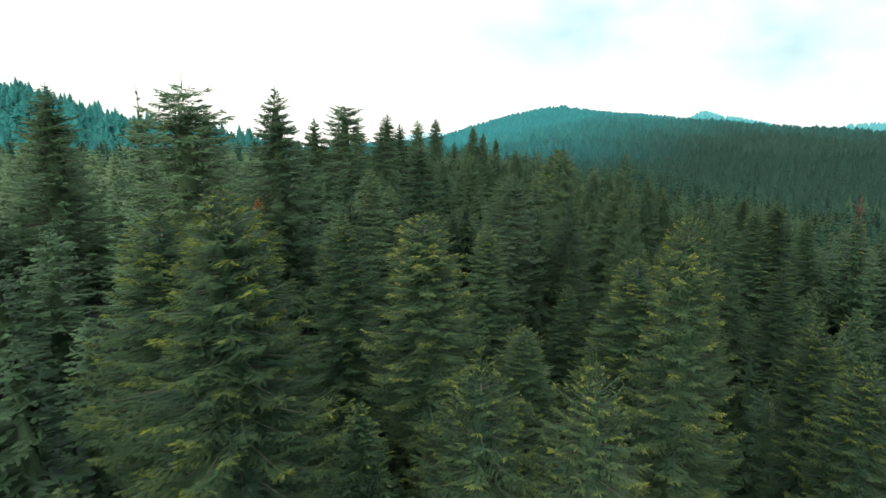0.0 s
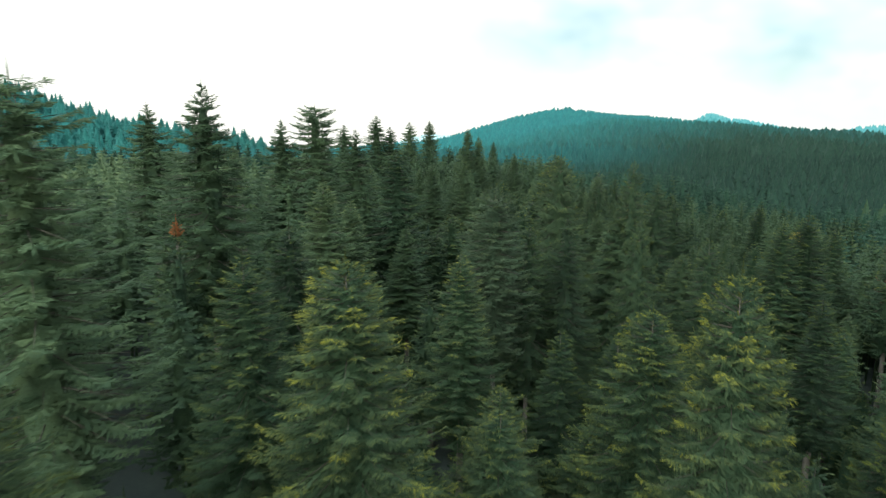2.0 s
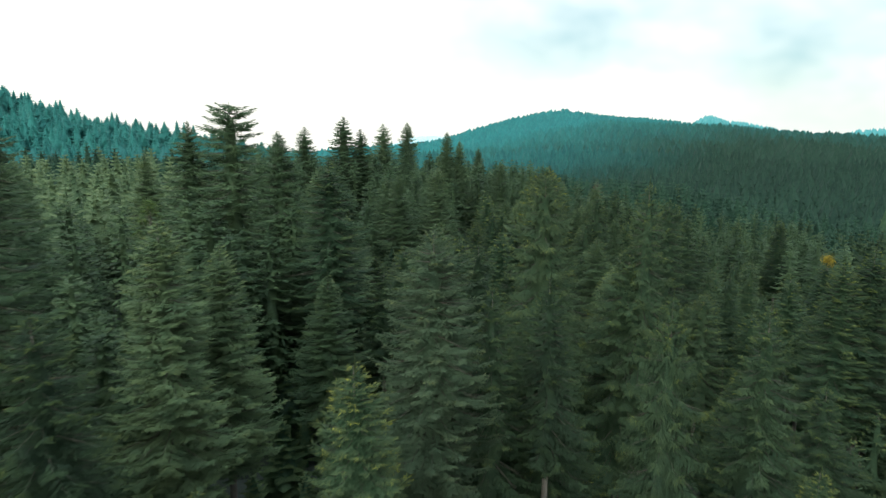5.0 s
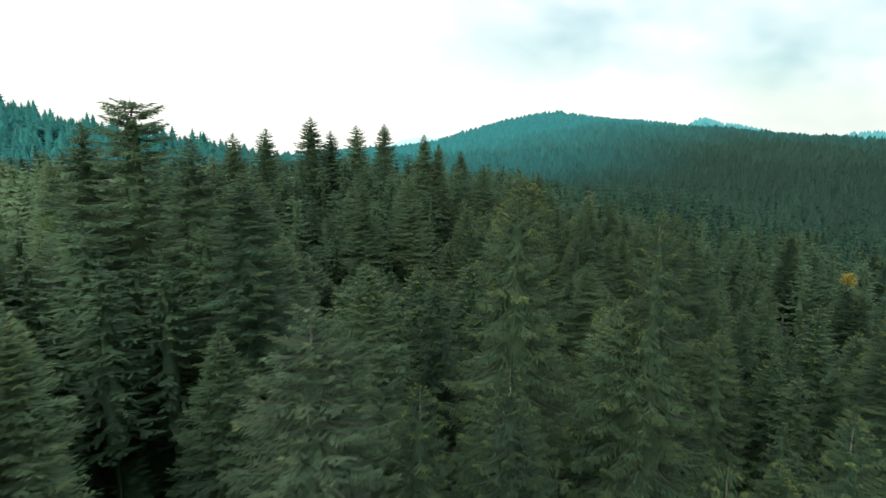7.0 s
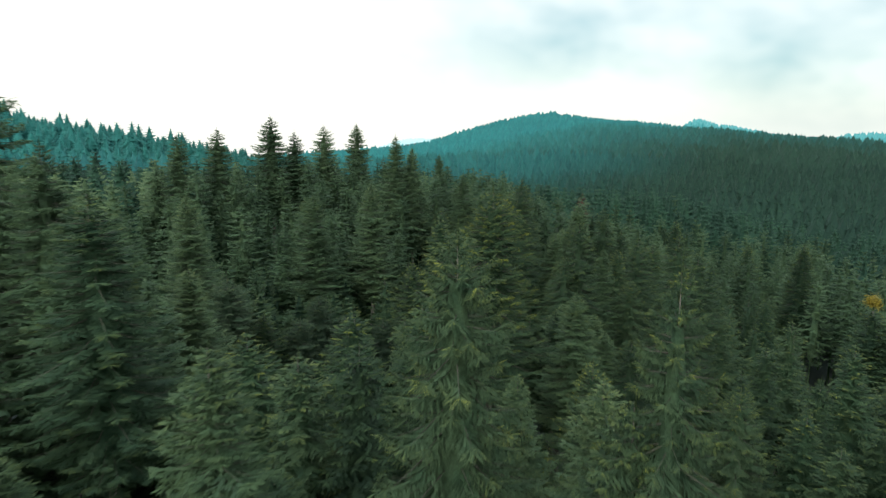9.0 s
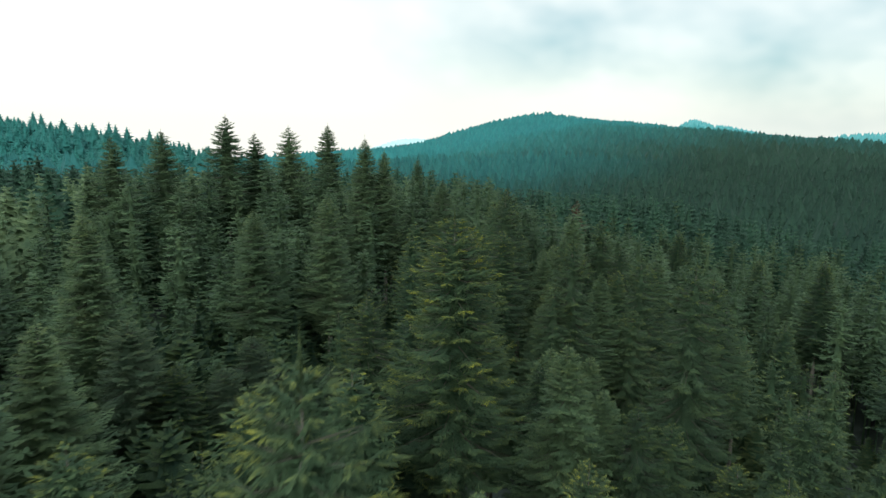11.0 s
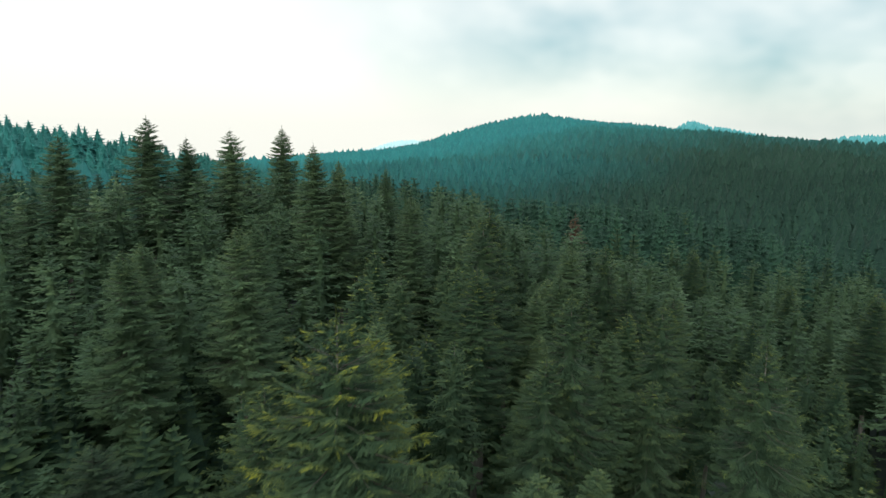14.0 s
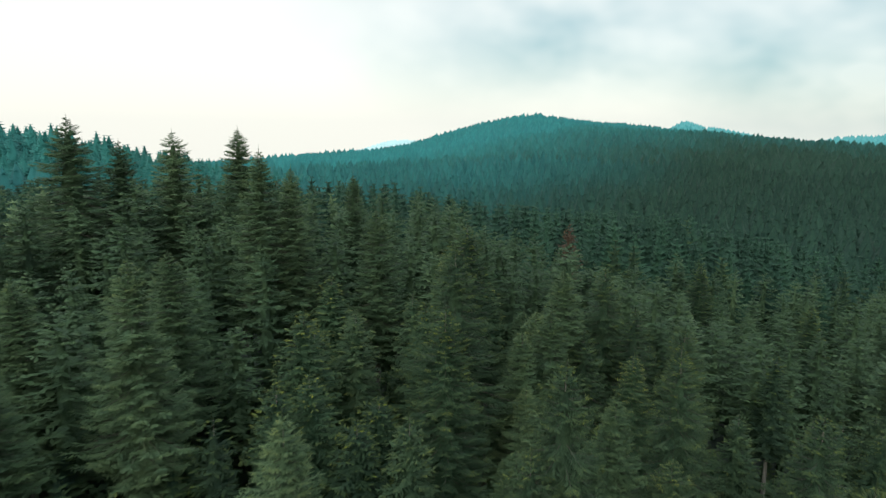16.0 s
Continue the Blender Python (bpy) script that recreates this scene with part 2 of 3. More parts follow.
def ground(x, y):
    """Height of the ground: a valley side falling to the east, a spur to the west, a long wooded hill ahead, ridges beyond."""
    x, y = np.asarray(x, float), np.asarray(y, float)
    near = EYE - 30 - canopy_drop(x) - 11 * smooth((y - 172) / 110) * smooth((110 - x) / 90)
    hill = EYE - 23 + np.interp(x, RIDGE_X, RIDGE_Z)
    up = np.clip((y - 300) / 730, 0, 1)
    z = near + (hill - near) * (0.55 * up + 0.45 * smooth(up))
    z = z + 9 * np.exp(-((x - 360) / 190) ** 2 - ((y - 690) / 130) ** 2)
    # the saddle between spur and hill
    z = z - (8.5 * np.exp(-((y - 500) / 170) ** 2) + 3.5 * np.exp(-((y - 850) / 200) ** 2)) * smooth((40 - x) / 110)
    past = smooth((y - 1040) / 260)
    z = z + past * (EYE - 190 - z)
    # spur to the west, its crest running along y = 392
    spur = EYE - 19.5 + np.interp(x, (-420, -300, -240, -200, -144, -109, -62, 0), (52, 34, 24, 11, -2, -8, -16, -26))
    z = np.maximum(z, z + (spur - z) * np.exp(-((y - 392) / np.where(y > 392, 55, 80)) ** 2) * smooth((20 - x) / 60))
    # far ridges
    z = z + 187 * np.exp(-((x - 790) / 105) ** 2 - ((y - 2050) / 180) ** 2)
    z = z + 157 * np.exp(-((x - 930) / 130) ** 4 - ((y - 2060) / 180) ** 2) * (1 - np.exp(-((x - 790) / 105) ** 2))
    z = z + (150 + 0.09 * (x - 1000)) * smooth((x - 660) / 320) * np.exp(-((y - 1640) / 150) ** 2)
    z = z + 103 * np.exp(-((x + 62) / 240) ** 2 - ((y - 3050) / 260) ** 2)
    # lower land behind the saddle
    z = z - 175 * smooth((y - 1300) / 800) * smooth((-320 - x) / 260)
    wave = 1.2 * np.sin(x * 0.045 + 1.3 * np.sin(y * 0.021)) + 1.5 * np.sin(y * 0.037 + 0.6 + 1.1 * np.sin(x * 0.017))
    return z + wave * smooth((y - 150) / 200)


def mesh_from(name, verts, tris, normals=None, **attributes):
    """A triangle mesh from arrays, with float attributes on its points."""
    me = bpy.data.meshes.new(name)
    verts, tris = np.asarray(verts, np.float32), np.asarray(tris, np.int32)
    me.vertices.add(len(verts))
    me.vertices.foreach_set("co", verts.ravel())
    me.loops.add(tris.size)
    me.loops.foreach_set("vertex_index", tris.ravel())
    me.polygons.add(len(tris))
    me.polygons.foreach_set("loop_start", np.arange(0, tris.size, 3, dtype=np.int32))
    for key, values in attributes.items():
        layer = me.attributes.new(key, "FLOAT", "POINT")
        layer.data.foreach_set("value", np.asarray(values, np.float32))
    me.update(calc_edges=True)
    me.validate()
    if normals is not None:
        me.polygons.foreach_set("use_smooth", np.ones(len(me.polygons), bool))
        me.normals_split_custom_set_from_vertices(np.asarray(normals, np.float32).tolist())
    return me


def soft_normals(verts, seed=0, uneven=0.16):
    """Needle boughs are lit as a soft mass: outwards from the stem and up."""
    out = np.array(verts, float)
    out[:, 2] = 0
    r = np.linalg.norm(out, axis=1)[:, None]
    n = out / (r + 0.25) * 0.68
    n[:, 2] += 0.74
    n += np.random.default_rng(seed).normal(0, uneven, n.shape)
    return n / np.linalg.norm(n, axis=1)[:, None]


def build_ground():
    xs = np.concatenate([np.linspace(-4200, -500, 22), np.linspace(-470, 720, 90), np.linspace(760, 4200, 22)])
    ys = np.concatenate([np.linspace(-1500, -70, 12), np.linspace(-55, 460, 80), np.linspace(475, 1360, 60), np.linspace(1400, 4600, 45)])
    gx, gy = np.meshgrid(xs, ys)
    verts = np.stack([gx, gy, ground(gx, gy)], -1).reshape(-1, 3)
    n = len(xs)
    a = (np.arange(len(ys) - 1)[:, None] * n + np.arange(n - 1)[None]).ravel()
    tris = np.concatenate([np.stack([a, a + 1, a + n + 1], 1), np.stack([a, a + n + 1, a + n], 1)])
    me = mesh_from("ground", verts, tris)
    me.materials.append(FLOOR)
    me.polygons.foreach_set("use_smooth", [True] * len(me.polygons))
    tagged(new("ground", me), "dark forest floor of needles and moss over rolling hills", "ground", kind="structure")


build_ground()


# ================= conifers =================
class Spray:
    """Collects flat needle sprays: kites folded along their midrib."""

    def __init__(self):
        self.verts, self.tris, self.young, self.count = [], [], [], 0

    def kites(self, base, tip, side, sag, young):
        """base, tip, side: (n, 3); sag: how far the edges hang; young: (n,)"""
        n = len(base)
        if not n:
            return
        mid = base + (tip - base) * 0.5
        low = np.zeros_like(base)
        low[:, 2] = -sag
        quad = np.stack([base, mid + side + low, tip, mid - side + low], 1)
        self.verts.append(quad.reshape(-1, 3))
        i = self.count + 4 * np.arange(n)
        self.tris.append(np.stack([i, i + 1, i + 2], 1))
        self.tris.append(np.stack([i, i + 2, i + 3], 1))
        self.young.append(np.stack([young * 0.25, young * 0.6, young, young * 0.6], 1).ravel())
        self.count += 4 * n

    def add(self, verts, tris, young=0.0):
        verts, tris = np.asarray(verts, float), np.asarray(tris)
        self.verts.append(verts)
        self.tris.append(tris + self.count)
        self.young.append(np.full(len(verts), young))
        self.count += len(verts)

    def arrays(self):
        return np.concatenate(self.verts), np.concatenate(self.tris), np.concatenate(self.young)


def tube(points, radii, sides):
    """Vertices and triangles of a tapered tube along points."""
    points = np.asarray(points, float)
    ang = np.arange(sides) * 2 * math.pi / sides
    way = points[-1] - points[0]
    way = way / max(np.linalg.norm(way), 1e-6)
    u = np.cross(way, (0.3, 0.2, 1.0) if abs(way[2]) < 0.8 else (1.0, 0, 0))
    u = u / np.linalg.norm(u)
    v = np.cross(way, u)
    ring = np.cos(ang)[:, None] * u + np.sin(ang)[:, None] * v
    verts = (points[:, None] + np.asarray(radii)[:, None, None] * ring[None]).reshape(-1, 3)
    tris = []
    for k in range(len(points) - 1):
        for s in range(sides):
            a, b = k * sides + s, k * sides + (s + 1) % sides
            tris += [(a, b, b + sides), (a, b + sides, a + sides)]
    return verts, tris


def conifer(seed, height, depth, slope, rmax, gap=0.55, per=7, step=0.24, twig=0.62, wide=0.075,
            hang=0.15, flat=0.0, bright=0.6, rag=0.25, bare=0.0, core=0.42, power=0.72, lift0=0.35, wood=True, web=0.26, fringe=True, droop=0.05, bow=0.16, fork=False):
    """One conifer, foot at z = 0. depth: crown length; slope: how fast it widens; flat: extra width at the very top;
    bare: length of a nearly bare tip; hang: how far the side twigs hang; droop and bow: how boughs sink and curve; fork: forked twigs. Returns crown, limb and trunk arrays."""
    rng = np.random.default_rng(seed)
    crown, limbs, trunk = Spray(), Spray(), Spray()
    # trunk
    levels = np.linspace(0, height - 0.15, 13)
    r0 = 0.0125 * height + 0.05
    lean = np.stack([0.05 * np.sin(levels * 0.31 + seed), 0.05 * np.cos(levels * 0.23 + seed), levels - 0.4 * (levels == 0)], 1)
    radii = r0 * (1 - levels / height) + 0.006
    radii[0] *= 1.5
    trunk.add(*tube(lean, radii, 9))
    # crown, whorl by whorl from the top
    crown.kites(np.array([[0.05 * math.sin(height), 0, height - 0.9]] * 3), np.array([[0, 0, height + 0.5]] * 3),
                np.array([[0.035, 0, 0], [-0.018, 0.03, 0], [-0.018, -0.03, 0]]), 0.0, np.full(3, bright * 0.3))
    n = 26 if wood else 7
    z = height - 1.7 * np.linspace(0.02, 1, n)
    a = rng.uniform(0, 6.28, n)
    way = np.stack([np.cos(a), np.sin(a), rng.uniform(0.5, 1.1, n)], 1) * (0.06 + 0.18 * np.linspace(0, 1, n))[:, None]
    foot = np.stack([0 * z, 0 * z, z], 1)
    crown.kites(foot, foot + way, np.stack([-np.sin(a), np.cos(a), 0 * a], 1) * 0.035, 0.0, bright * rng.uniform(0.2, 0.9, n))
    s = 0.35
    lobes = rng.uniform(0, 6.28, 3)
    while s < depth:
        f = s / depth
        reach = min(rmax, slope * s ** power + flat * min(1, s / 0.5))
        if not flat:
            reach *= min(1.0, 0.5 + 0.4 * s)
        if f > 0.8:
            reach *= 1 - 0.55 * (f - 0.8) / 0.2
        full = 0.35 if s < bare else 1.0
        slim = 1.0 if flat else min(1.0, 0.4 + 0.3 * s)
        count = per if s > 1.2 else max(4, per - 2)
        spin = rng.uniform(0, 6.28)
        for k in range(count):
            if rng.random() > full or rng.random() < 0.06 + 0.2 * rag * f:
                continue
            az = spin + (k + rng.uniform(-0.3, 0.3)) * 2 * math.pi / count
            lump = 1 + 0.16 * math.sin(2 * az + lobes[0] + s * 0.7) + 0.10 * math.sin(3 * az + lobes[1] - s * 1.1)
            length = reach * lump * rng.uniform(1 - rag, 1 + rag * 0.6)
            if length < 0.12:
                continue
            z0 = height - s + rng.uniform(-0.35, 0.35) * gap
            lift = lift0 - (lift0 + droop) * min(1, s / 4.0) - (0.08 + 0.7 * droop) * f + rng.uniform(-0.10, 0.10)
            if flat:
                lift = min(lift, 0.18)
            out = np.array([math.cos(az), math.sin(az), 0.0])
            across = np.array([-math.sin(az), math.cos(az), 0.0])
            bend = rng.uniform(-0.22, 0.22)

            def at(u):
                u = np.asarray(u, float)[..., None]
                rise = lift * u - bow * (u * (1 - u) * 2) * (0.4 + f) + 0.08 * u ** 3
                return (np.array([0, 0, z0]) + out * length * u * (1 - 0.1 * abs(lift)) + across * bend * length * u ** 2
                        + np.array([0, 0, 1.0]) * length * rise)

            if wood and length > 0.9:
                limbs.add(*tube(at([0.0, 0.85]), (0.012 + 0.007 * length, 0.005), 3))
            if s < bare and rng.random() < 0.5:
                continue
            # flat spray of the bough itself
            m = 2 + int(length / 0.8)
            w = (np.arange(m) + 0.25) / m
            q, q2 = at(w * 0.8), at(np.minimum(w * 0.8 + 1.2 / m, 1.04))
            q2 = q2 + across * rng.normal(0, 0.16, (m, 1)) * min(1.0, 0.5 * length) + np.array([0, 0, 1.0]) * rng.normal(0, 0.06, (m, 1))
            broad = web * slim * min(1.0, 0.4 + 0.4 * length) * (1 - 0.35 * w) * rng.uniform(0.8, 1.2, m)
            slant = across[None] + np.array([0, 0, 1.0])[None] * rng.normal(0, 0.2, (m, 1))
            crown.kites(q, q2, -slant * broad[:, None], (broad * (0.12 + 0.5 * hang)), bright * 0.10 * w)
            n = max(2, int(length / step))
            u = (np.arange(n) + rng.uniform(0.35, 0.9, n)) / n
            u = np.clip(0.12 + 0.88 * u, 0, 1)
            p = at(u)
            size = twig * slim * min(1.0, 0.35 + 0.3 * length) * np.minimum(0.35 + 2.6 * u, 1.35 - 0.85 * u) * rng.uniform(0.75, 1.25, n)
            flush = (0.3, 0.35, 0.5, 0.8, 1.3)[rng.integers(0, 5)]
            fresh = bright * flush * (0.06 + 0.94 * u ** 3) * rng.uniform(0.3, 1.0, n) * (1.2 - 0.6 * f)
            for sign in (1, -1):
                way = out * 0.62 + sign * across * 0.78 + np.array([0, 0, -hang])
                way = way[None] + rng.normal(0, 0.13, (n, 3))
                tip = p + way * size[:, None]
                side = np.cross(way, (0, 0, 1.0))
                side /= np.linalg.norm(side, axis=1)[:, None] + 1e-6
                tilt = rng.normal(0, 0.7, n)
                side[:, 2] += tilt
                crown.kites(p, tip, side * (wide * (0.7 + 0.6 * size / twig))[:, None], 0.025, fresh)
                if fork:
                    for far, ahead in ((0.35, 0.75), (0.6, -0.05)):
                        start = p + way * size[:, None] * far
                        branch = out * ahead + sign * across * 0.5 + np.array([0, 0, -0.5 * hang]) + rng.normal(0, 0.15, (n, 3))
                        crown.kites(start, start + branch * (size * 0.55)[:, None], side * wide * 0.85, 0.015, fresh * rng.uniform(0.6, 1.1, n))
            if fringe:
                way = out * 0.15 + np.array([0, 0, -1.0])
                way = way[None] + rng.normal(0, 0.2, (n, 3))
                crown.kites(p, p + way * size[:, None] * (0.45 + 0.75 * hang), np.cross(way, out) * wide * 1.1, 0.0, fresh * 0.4)
            # tuft of short shoots at the bough's end
            e = 6 if wood else 2
            p = at(rng.uniform(0.78, 1.0, e))
            turn = rng.uniform(-1.0, 1.0, e)[:, None]
            way = (out * np.cos(turn) + across * np.sin(turn) + np.array([0, 0, 1.0]) * rng.normal(0.08, 0.18, (e, 1))) * twig * slim * rng.uniform(0.4, 0.75, (e, 1))
            side = (out * np.sin(turn) - across * np.cos(turn)) * wide * 1.1
            side[:, 2] += rng.normal(0, 0.5, e) * wide
            crown.kites(p, p + way, side, 0.01, bright * (flush + 0.35 * (1 - f) ** 3) * rng.uniform(0.4, 1.0, e) * (1.2 - 0.7 * f))
        s += gap * rng.uniform(0.8, 1.2) * (0.70 + 0.5 * min(1, f * 2.5))
    # dense dark middle of the crown
    if core:
        rings, sides = 9, 8
        pts = []
        for i in range(rings):
            f = 0.10 + 0.88 * i / (rings - 1)
            r = core * min(rmax, slope * (f * depth) ** power) * (1.0 if i % 2 else 0.72) * (1 if i < rings - 1 else 0.5)
            for k in range(sides):
                a = k * 2 * math.pi / sides + 0.4 * i
                q = r * rng.uniform(0.7, 1.2)
                pts.append((q * math.cos(a), q * math.sin(a), height - f * depth - 0.15 * q))
        tris = [t for i in range(rings - 1) for k in range(sides)
                for t in ((i * sides + k, (i + 1) * sides + k, (i + 1) * sides + (k + 1) % sides),
                          (i * sides + k, (i + 1) * sides + (k + 1) % sides, i * sides + (k + 1) % sides))]
        crown.add(pts, tris)
    # dead stubs on the lower trunk
    for _ in range(14):
        z = rng.uniform(0.15, 1.0) * max(2.0, height - depth)
        a, length = rng.uniform(0, 6.28), rng.uniform(0.4, 1.5)
        tip = np.array([length * math.cos(a), length * math.sin(a), z - 0.15 * length])
        limbs.add(*tube([np.array([0, 0, z]), tip], (0.025, 0.006), 3))
    return crown.arrays(), limbs.arrays(), trunk.arrays()


MESHES = {}


def kind_of_tree(key, needles, **shape):
    crown, limbs, trunk = conifer(**shape)
    made = []
    for name, (verts, tris, young), mat in (("crown", crown, needles), ("branchwork", limbs, TWIG), ("trunk", trunk, BARK)):
        me = mesh_from(f"{key}_{name}", verts, tris, soft_normals(verts) if name == "crown" else None, young=young)
        me.materials.append(mat)
        made.append(me)
    MESHES[key] = (shape["height"], made)


CLOSE = dict(step=0.115, twig=0.70, wide=0.021, core=0.30, web=0.10, fork=True)
LONG = dict(step=0.125, twig=0.66, wide=0.023, core=0.30, web=0.10, fork=True, droop=0.16, bow=0.22)
TALL = dict(step=0.15, twig=0.80, wide=0.032, core=0.26, web=0.16, fork=True)
kind_of_tree("fir", FIR, seed=3, height=26, depth=15, slope=0.62, power=0.70, rmax=3.3, gap=0.35, per=9, bright=0.5, **CLOSE)
kind_of_tree("bright_fir", FIR, seed=8, height=25, depth=13, slope=1.0, power=0.60, rmax=3.4, gap=0.35, per=10, bright=1.0, rag=0.28, **CLOSE)
kind_of_tree("spruce", SPRUCE, seed=5, height=26, depth=15, slope=0.66, rmax=3.3, gap=0.42, per=8, hang=0.4, bright=0.5, rag=0.26, lift0=0.55, **LONG)
kind_of_tree("bare_spruce", SPRUCE, seed=6, height=26, depth=11, slope=0.56, rmax=2.6, gap=0.42, per=8, hang=0.4, bright=0.4, rag=0.3, lift0=0.5, **LONG)
kind_of_tree("shaggy_spruce", SPRUCE, seed=21, height=26, depth=16, slope=0.84, power=0.66, rmax=4.4, gap=0.42, per=9, hang=0.7, bright=0.55, rag=0.34, lift0=0.5, **LONG)
kind_of_tree("flat_fir", HAZED, seed=13, height=28, depth=14, slope=1.30, power=0.42, rmax=3.7, gap=0.66, per=9, flat=0.5, bright=0.2, rag=0.26, **TALL)
kind_of_tree("tall_fir", HAZED, seed=17, height=29, depth=16, slope=0.72, power=0.80, rmax=4.4, gap=0.50, per=9, bright=0.3, rag=0.28, lift0=0.25, **TALL)
kind_of_tree("dark_fir", FIR, seed=18, height=29, depth=16, slope=0.72, power=0.80, rmax=4.4, gap=0.50, per=9, bright=0.3, rag=0.28, lift0=0.25, **TALL)
kind_of_tree("ragged_fir", HAZED, seed=29, height=29, depth=17, slope=1.05, power=0.60, rmax=4.8, gap=0.60, per=9, flat=0.35, bright=0.2, rag=0.36, bare=0.6, lift0=0.15, **TALL)
kind_of_tree("thin_fir", HAZED, seed=31, height=28, depth=15, slope=0.42, rmax=3.2, gap=0.5, per=8, bright=0.15, rag=0.4, bare=2.0, core=0.15, step=0.26, wide=0.08, web=0.34)
kind_of_tree("young_spruce", SPRUCE, seed=41, height=20, depth=12, slope=0.76, power=0.72, rmax=3.0, gap=0.34, per=9, bright=1.0, lift0=0.6, step=0.12, twig=0.56, wide=0.021, core=0.28, web=0.10, fork=True)
kind_of_tree("pale_fir", GREY, seed=9, height=25, depth=13, slope=1.0, power=0.62, rmax=3.4, gap=0.35, per=10, bright=0.45, rag=0.3, **CLOSE)
kind_of_tree("pale_young", GREY, seed=43, height=18, depth=12, slope=1.05, power=0.60, rmax=3.2, gap=0.36, per=9, bright=0.5, rag=0.3, lift0=0.6, **CLOSE)
kind_of_tree("slope_fir", HAZED, seed=19, height=26, depth=15, slope=0.50, power=0.80, rmax=3.5, gap=0.38, per=10, bright=0.5, rag=0.22, **TALL)
LOOSE = dict(step=0.30, twig=0.90, wide=0.060, core=0.30, wood=False, web=0.24)
kind_of_tree("plain_fir", FIR, seed=51, height=26, depth=14, slope=0.60, rmax=3.3, gap=0.50, per=8, bright=0.5, **LOOSE)
kind_of_tree("plain_spruce", SPRUCE, seed=53, height=26, depth=14, slope=0.56, rmax=3.2, gap=0.52, per=8, hang=0.28, bright=0.5, rag=0.3, **LOOSE)
kind_of_tree("plain_young", SPRUCE, seed=57, height=14, depth=11, slope=0.6, rmax=2.7, gap=0.55, per=6, bright=0.7, **LOOSE)
kind_of_tree("rusty_fir", RUST, seed=61, height=25, depth=12, slope=0.6, rmax=3.0, gap=0.62, per=7, bright=0.6, **LOOSE)
kind_of_tree("rusty_young", ORANGE, seed=63, height=22, depth=1.1, slope=0.5, rmax=0.5, gap=0.16, per=8, step=0.2, twig=0.5, wide=0.06, bright=0.6, core=0.4)

LABELS = {
    "fir": ("tall dark green fir with a pointed top", "fir tree"),
    "bright_fir": ("broad fir with yellow-green young shoots at its top", "fir tree"),
    "spruce": ("slender dark green spruce with hanging twigs", "spruce tree"),
    "bare_spruce": ("slender spruce with a long bare grey trunk", "spruce tree"),
    "shaggy_spruce": ("shaggy old spruce with long drooping grey-green boughs", "spruce tree"),
    "flat_fir": ("old fir with a flat spreading crown top", "fir tree"),
    "tall_fir": ("tall dark fir with open layered boughs at the top", "fir tree"),
    "dark_fir": ("tall dark fir with dense layered boughs", "fir tree"),
    "ragged_fir": ("old fir with a ragged broken top and sparse boughs", "fir tree"),
    "thin_fir": ("half-dead fir with a thin bare spiky tip", "fir tree"),
    "young_spruce": ("young light green spruce among taller trees", "spruce tree"),
    "pale_fir": ("broad fir with pale grey-green needles", "fir tree"),
    "pale_young": ("bushy young fir with pale grey-green needles", "fir tree"),
    "slope_fir": ("tall pointed fir rising above the forest", "fir tree"),
    "plain_fir": ("dark green fir in the dense forest", "fir tree"),
    "plain_spruce": ("dark green spruce in the dense forest", "spruce tree"),
    "plain_young": ("small young spruce between taller conifers", "spruce tree"),
    "rusty_fir": ("dying conifer with rust-red needles in green forest", "conifer"),
    "rusty_young": ("small withered conifer with orange-brown needles", "conifer"),
}


def plant(key, x, y, top, turn, girth=1.0):
    """A conifer whose top reaches the height top (against the first eye) at x, y."""
    z = float(ground(x, y))
    full, (crown, limbs, trunk) = MESHES[key]
    k = (EYE + top - z) / full
    label, category = LABELS[key]
    thing = new(category.replace(" ", "_"))
    thing.matrix_world = Matrix.LocRotScale((x, y, z), Euler((0, 0, turn)), (girth * k ** 0.5, girth * k ** 0.5, k))
    for name, me in (("trunk", trunk), ("branchwork", limbs), ("crown", crown)):
        piece = new(name, me)
        piece.parent = thing
        if name == "branchwork":
            tagged(piece, kind="stuff")
    tagged(thing, label, category, group="conifers of the forest")
    return thing


# prominent trees, and a few added to hide parts of these from the camera: kind, x, y, top (metres above the first eye),
# girth
STANDOUT = [
    ("ragged_fir", -14.5, 38.0, 1.9, 1.0), ("tall_fir", -14.5, 58.9, 2.4, 1.0), ("flat_fir", -13.8, 95.5, 1.3, 1.1),
    ("tall_fir", -18.4, 96.7, -0.3, 0.95), ("dark_fir", -3.0, 87.0, -3.4, 1.1), ("tall_fir", -13.8, 167.0, 0.5, 1.1), ("tall_fir", -6.6, 175.9, -1.0, 1.0),
    ("fir", -2.0, 186.5, -0.7, 1.1), ("fir", 7.1, 159.7, -2.3, 1.0), ("fir", 13.9, 176.5, -5.8, 0.8),
    ("tall_fir", -11.0, 172.0, -2.0, 0.9), ("fir", 9.6, 161.5, -4.0, 0.9),
]
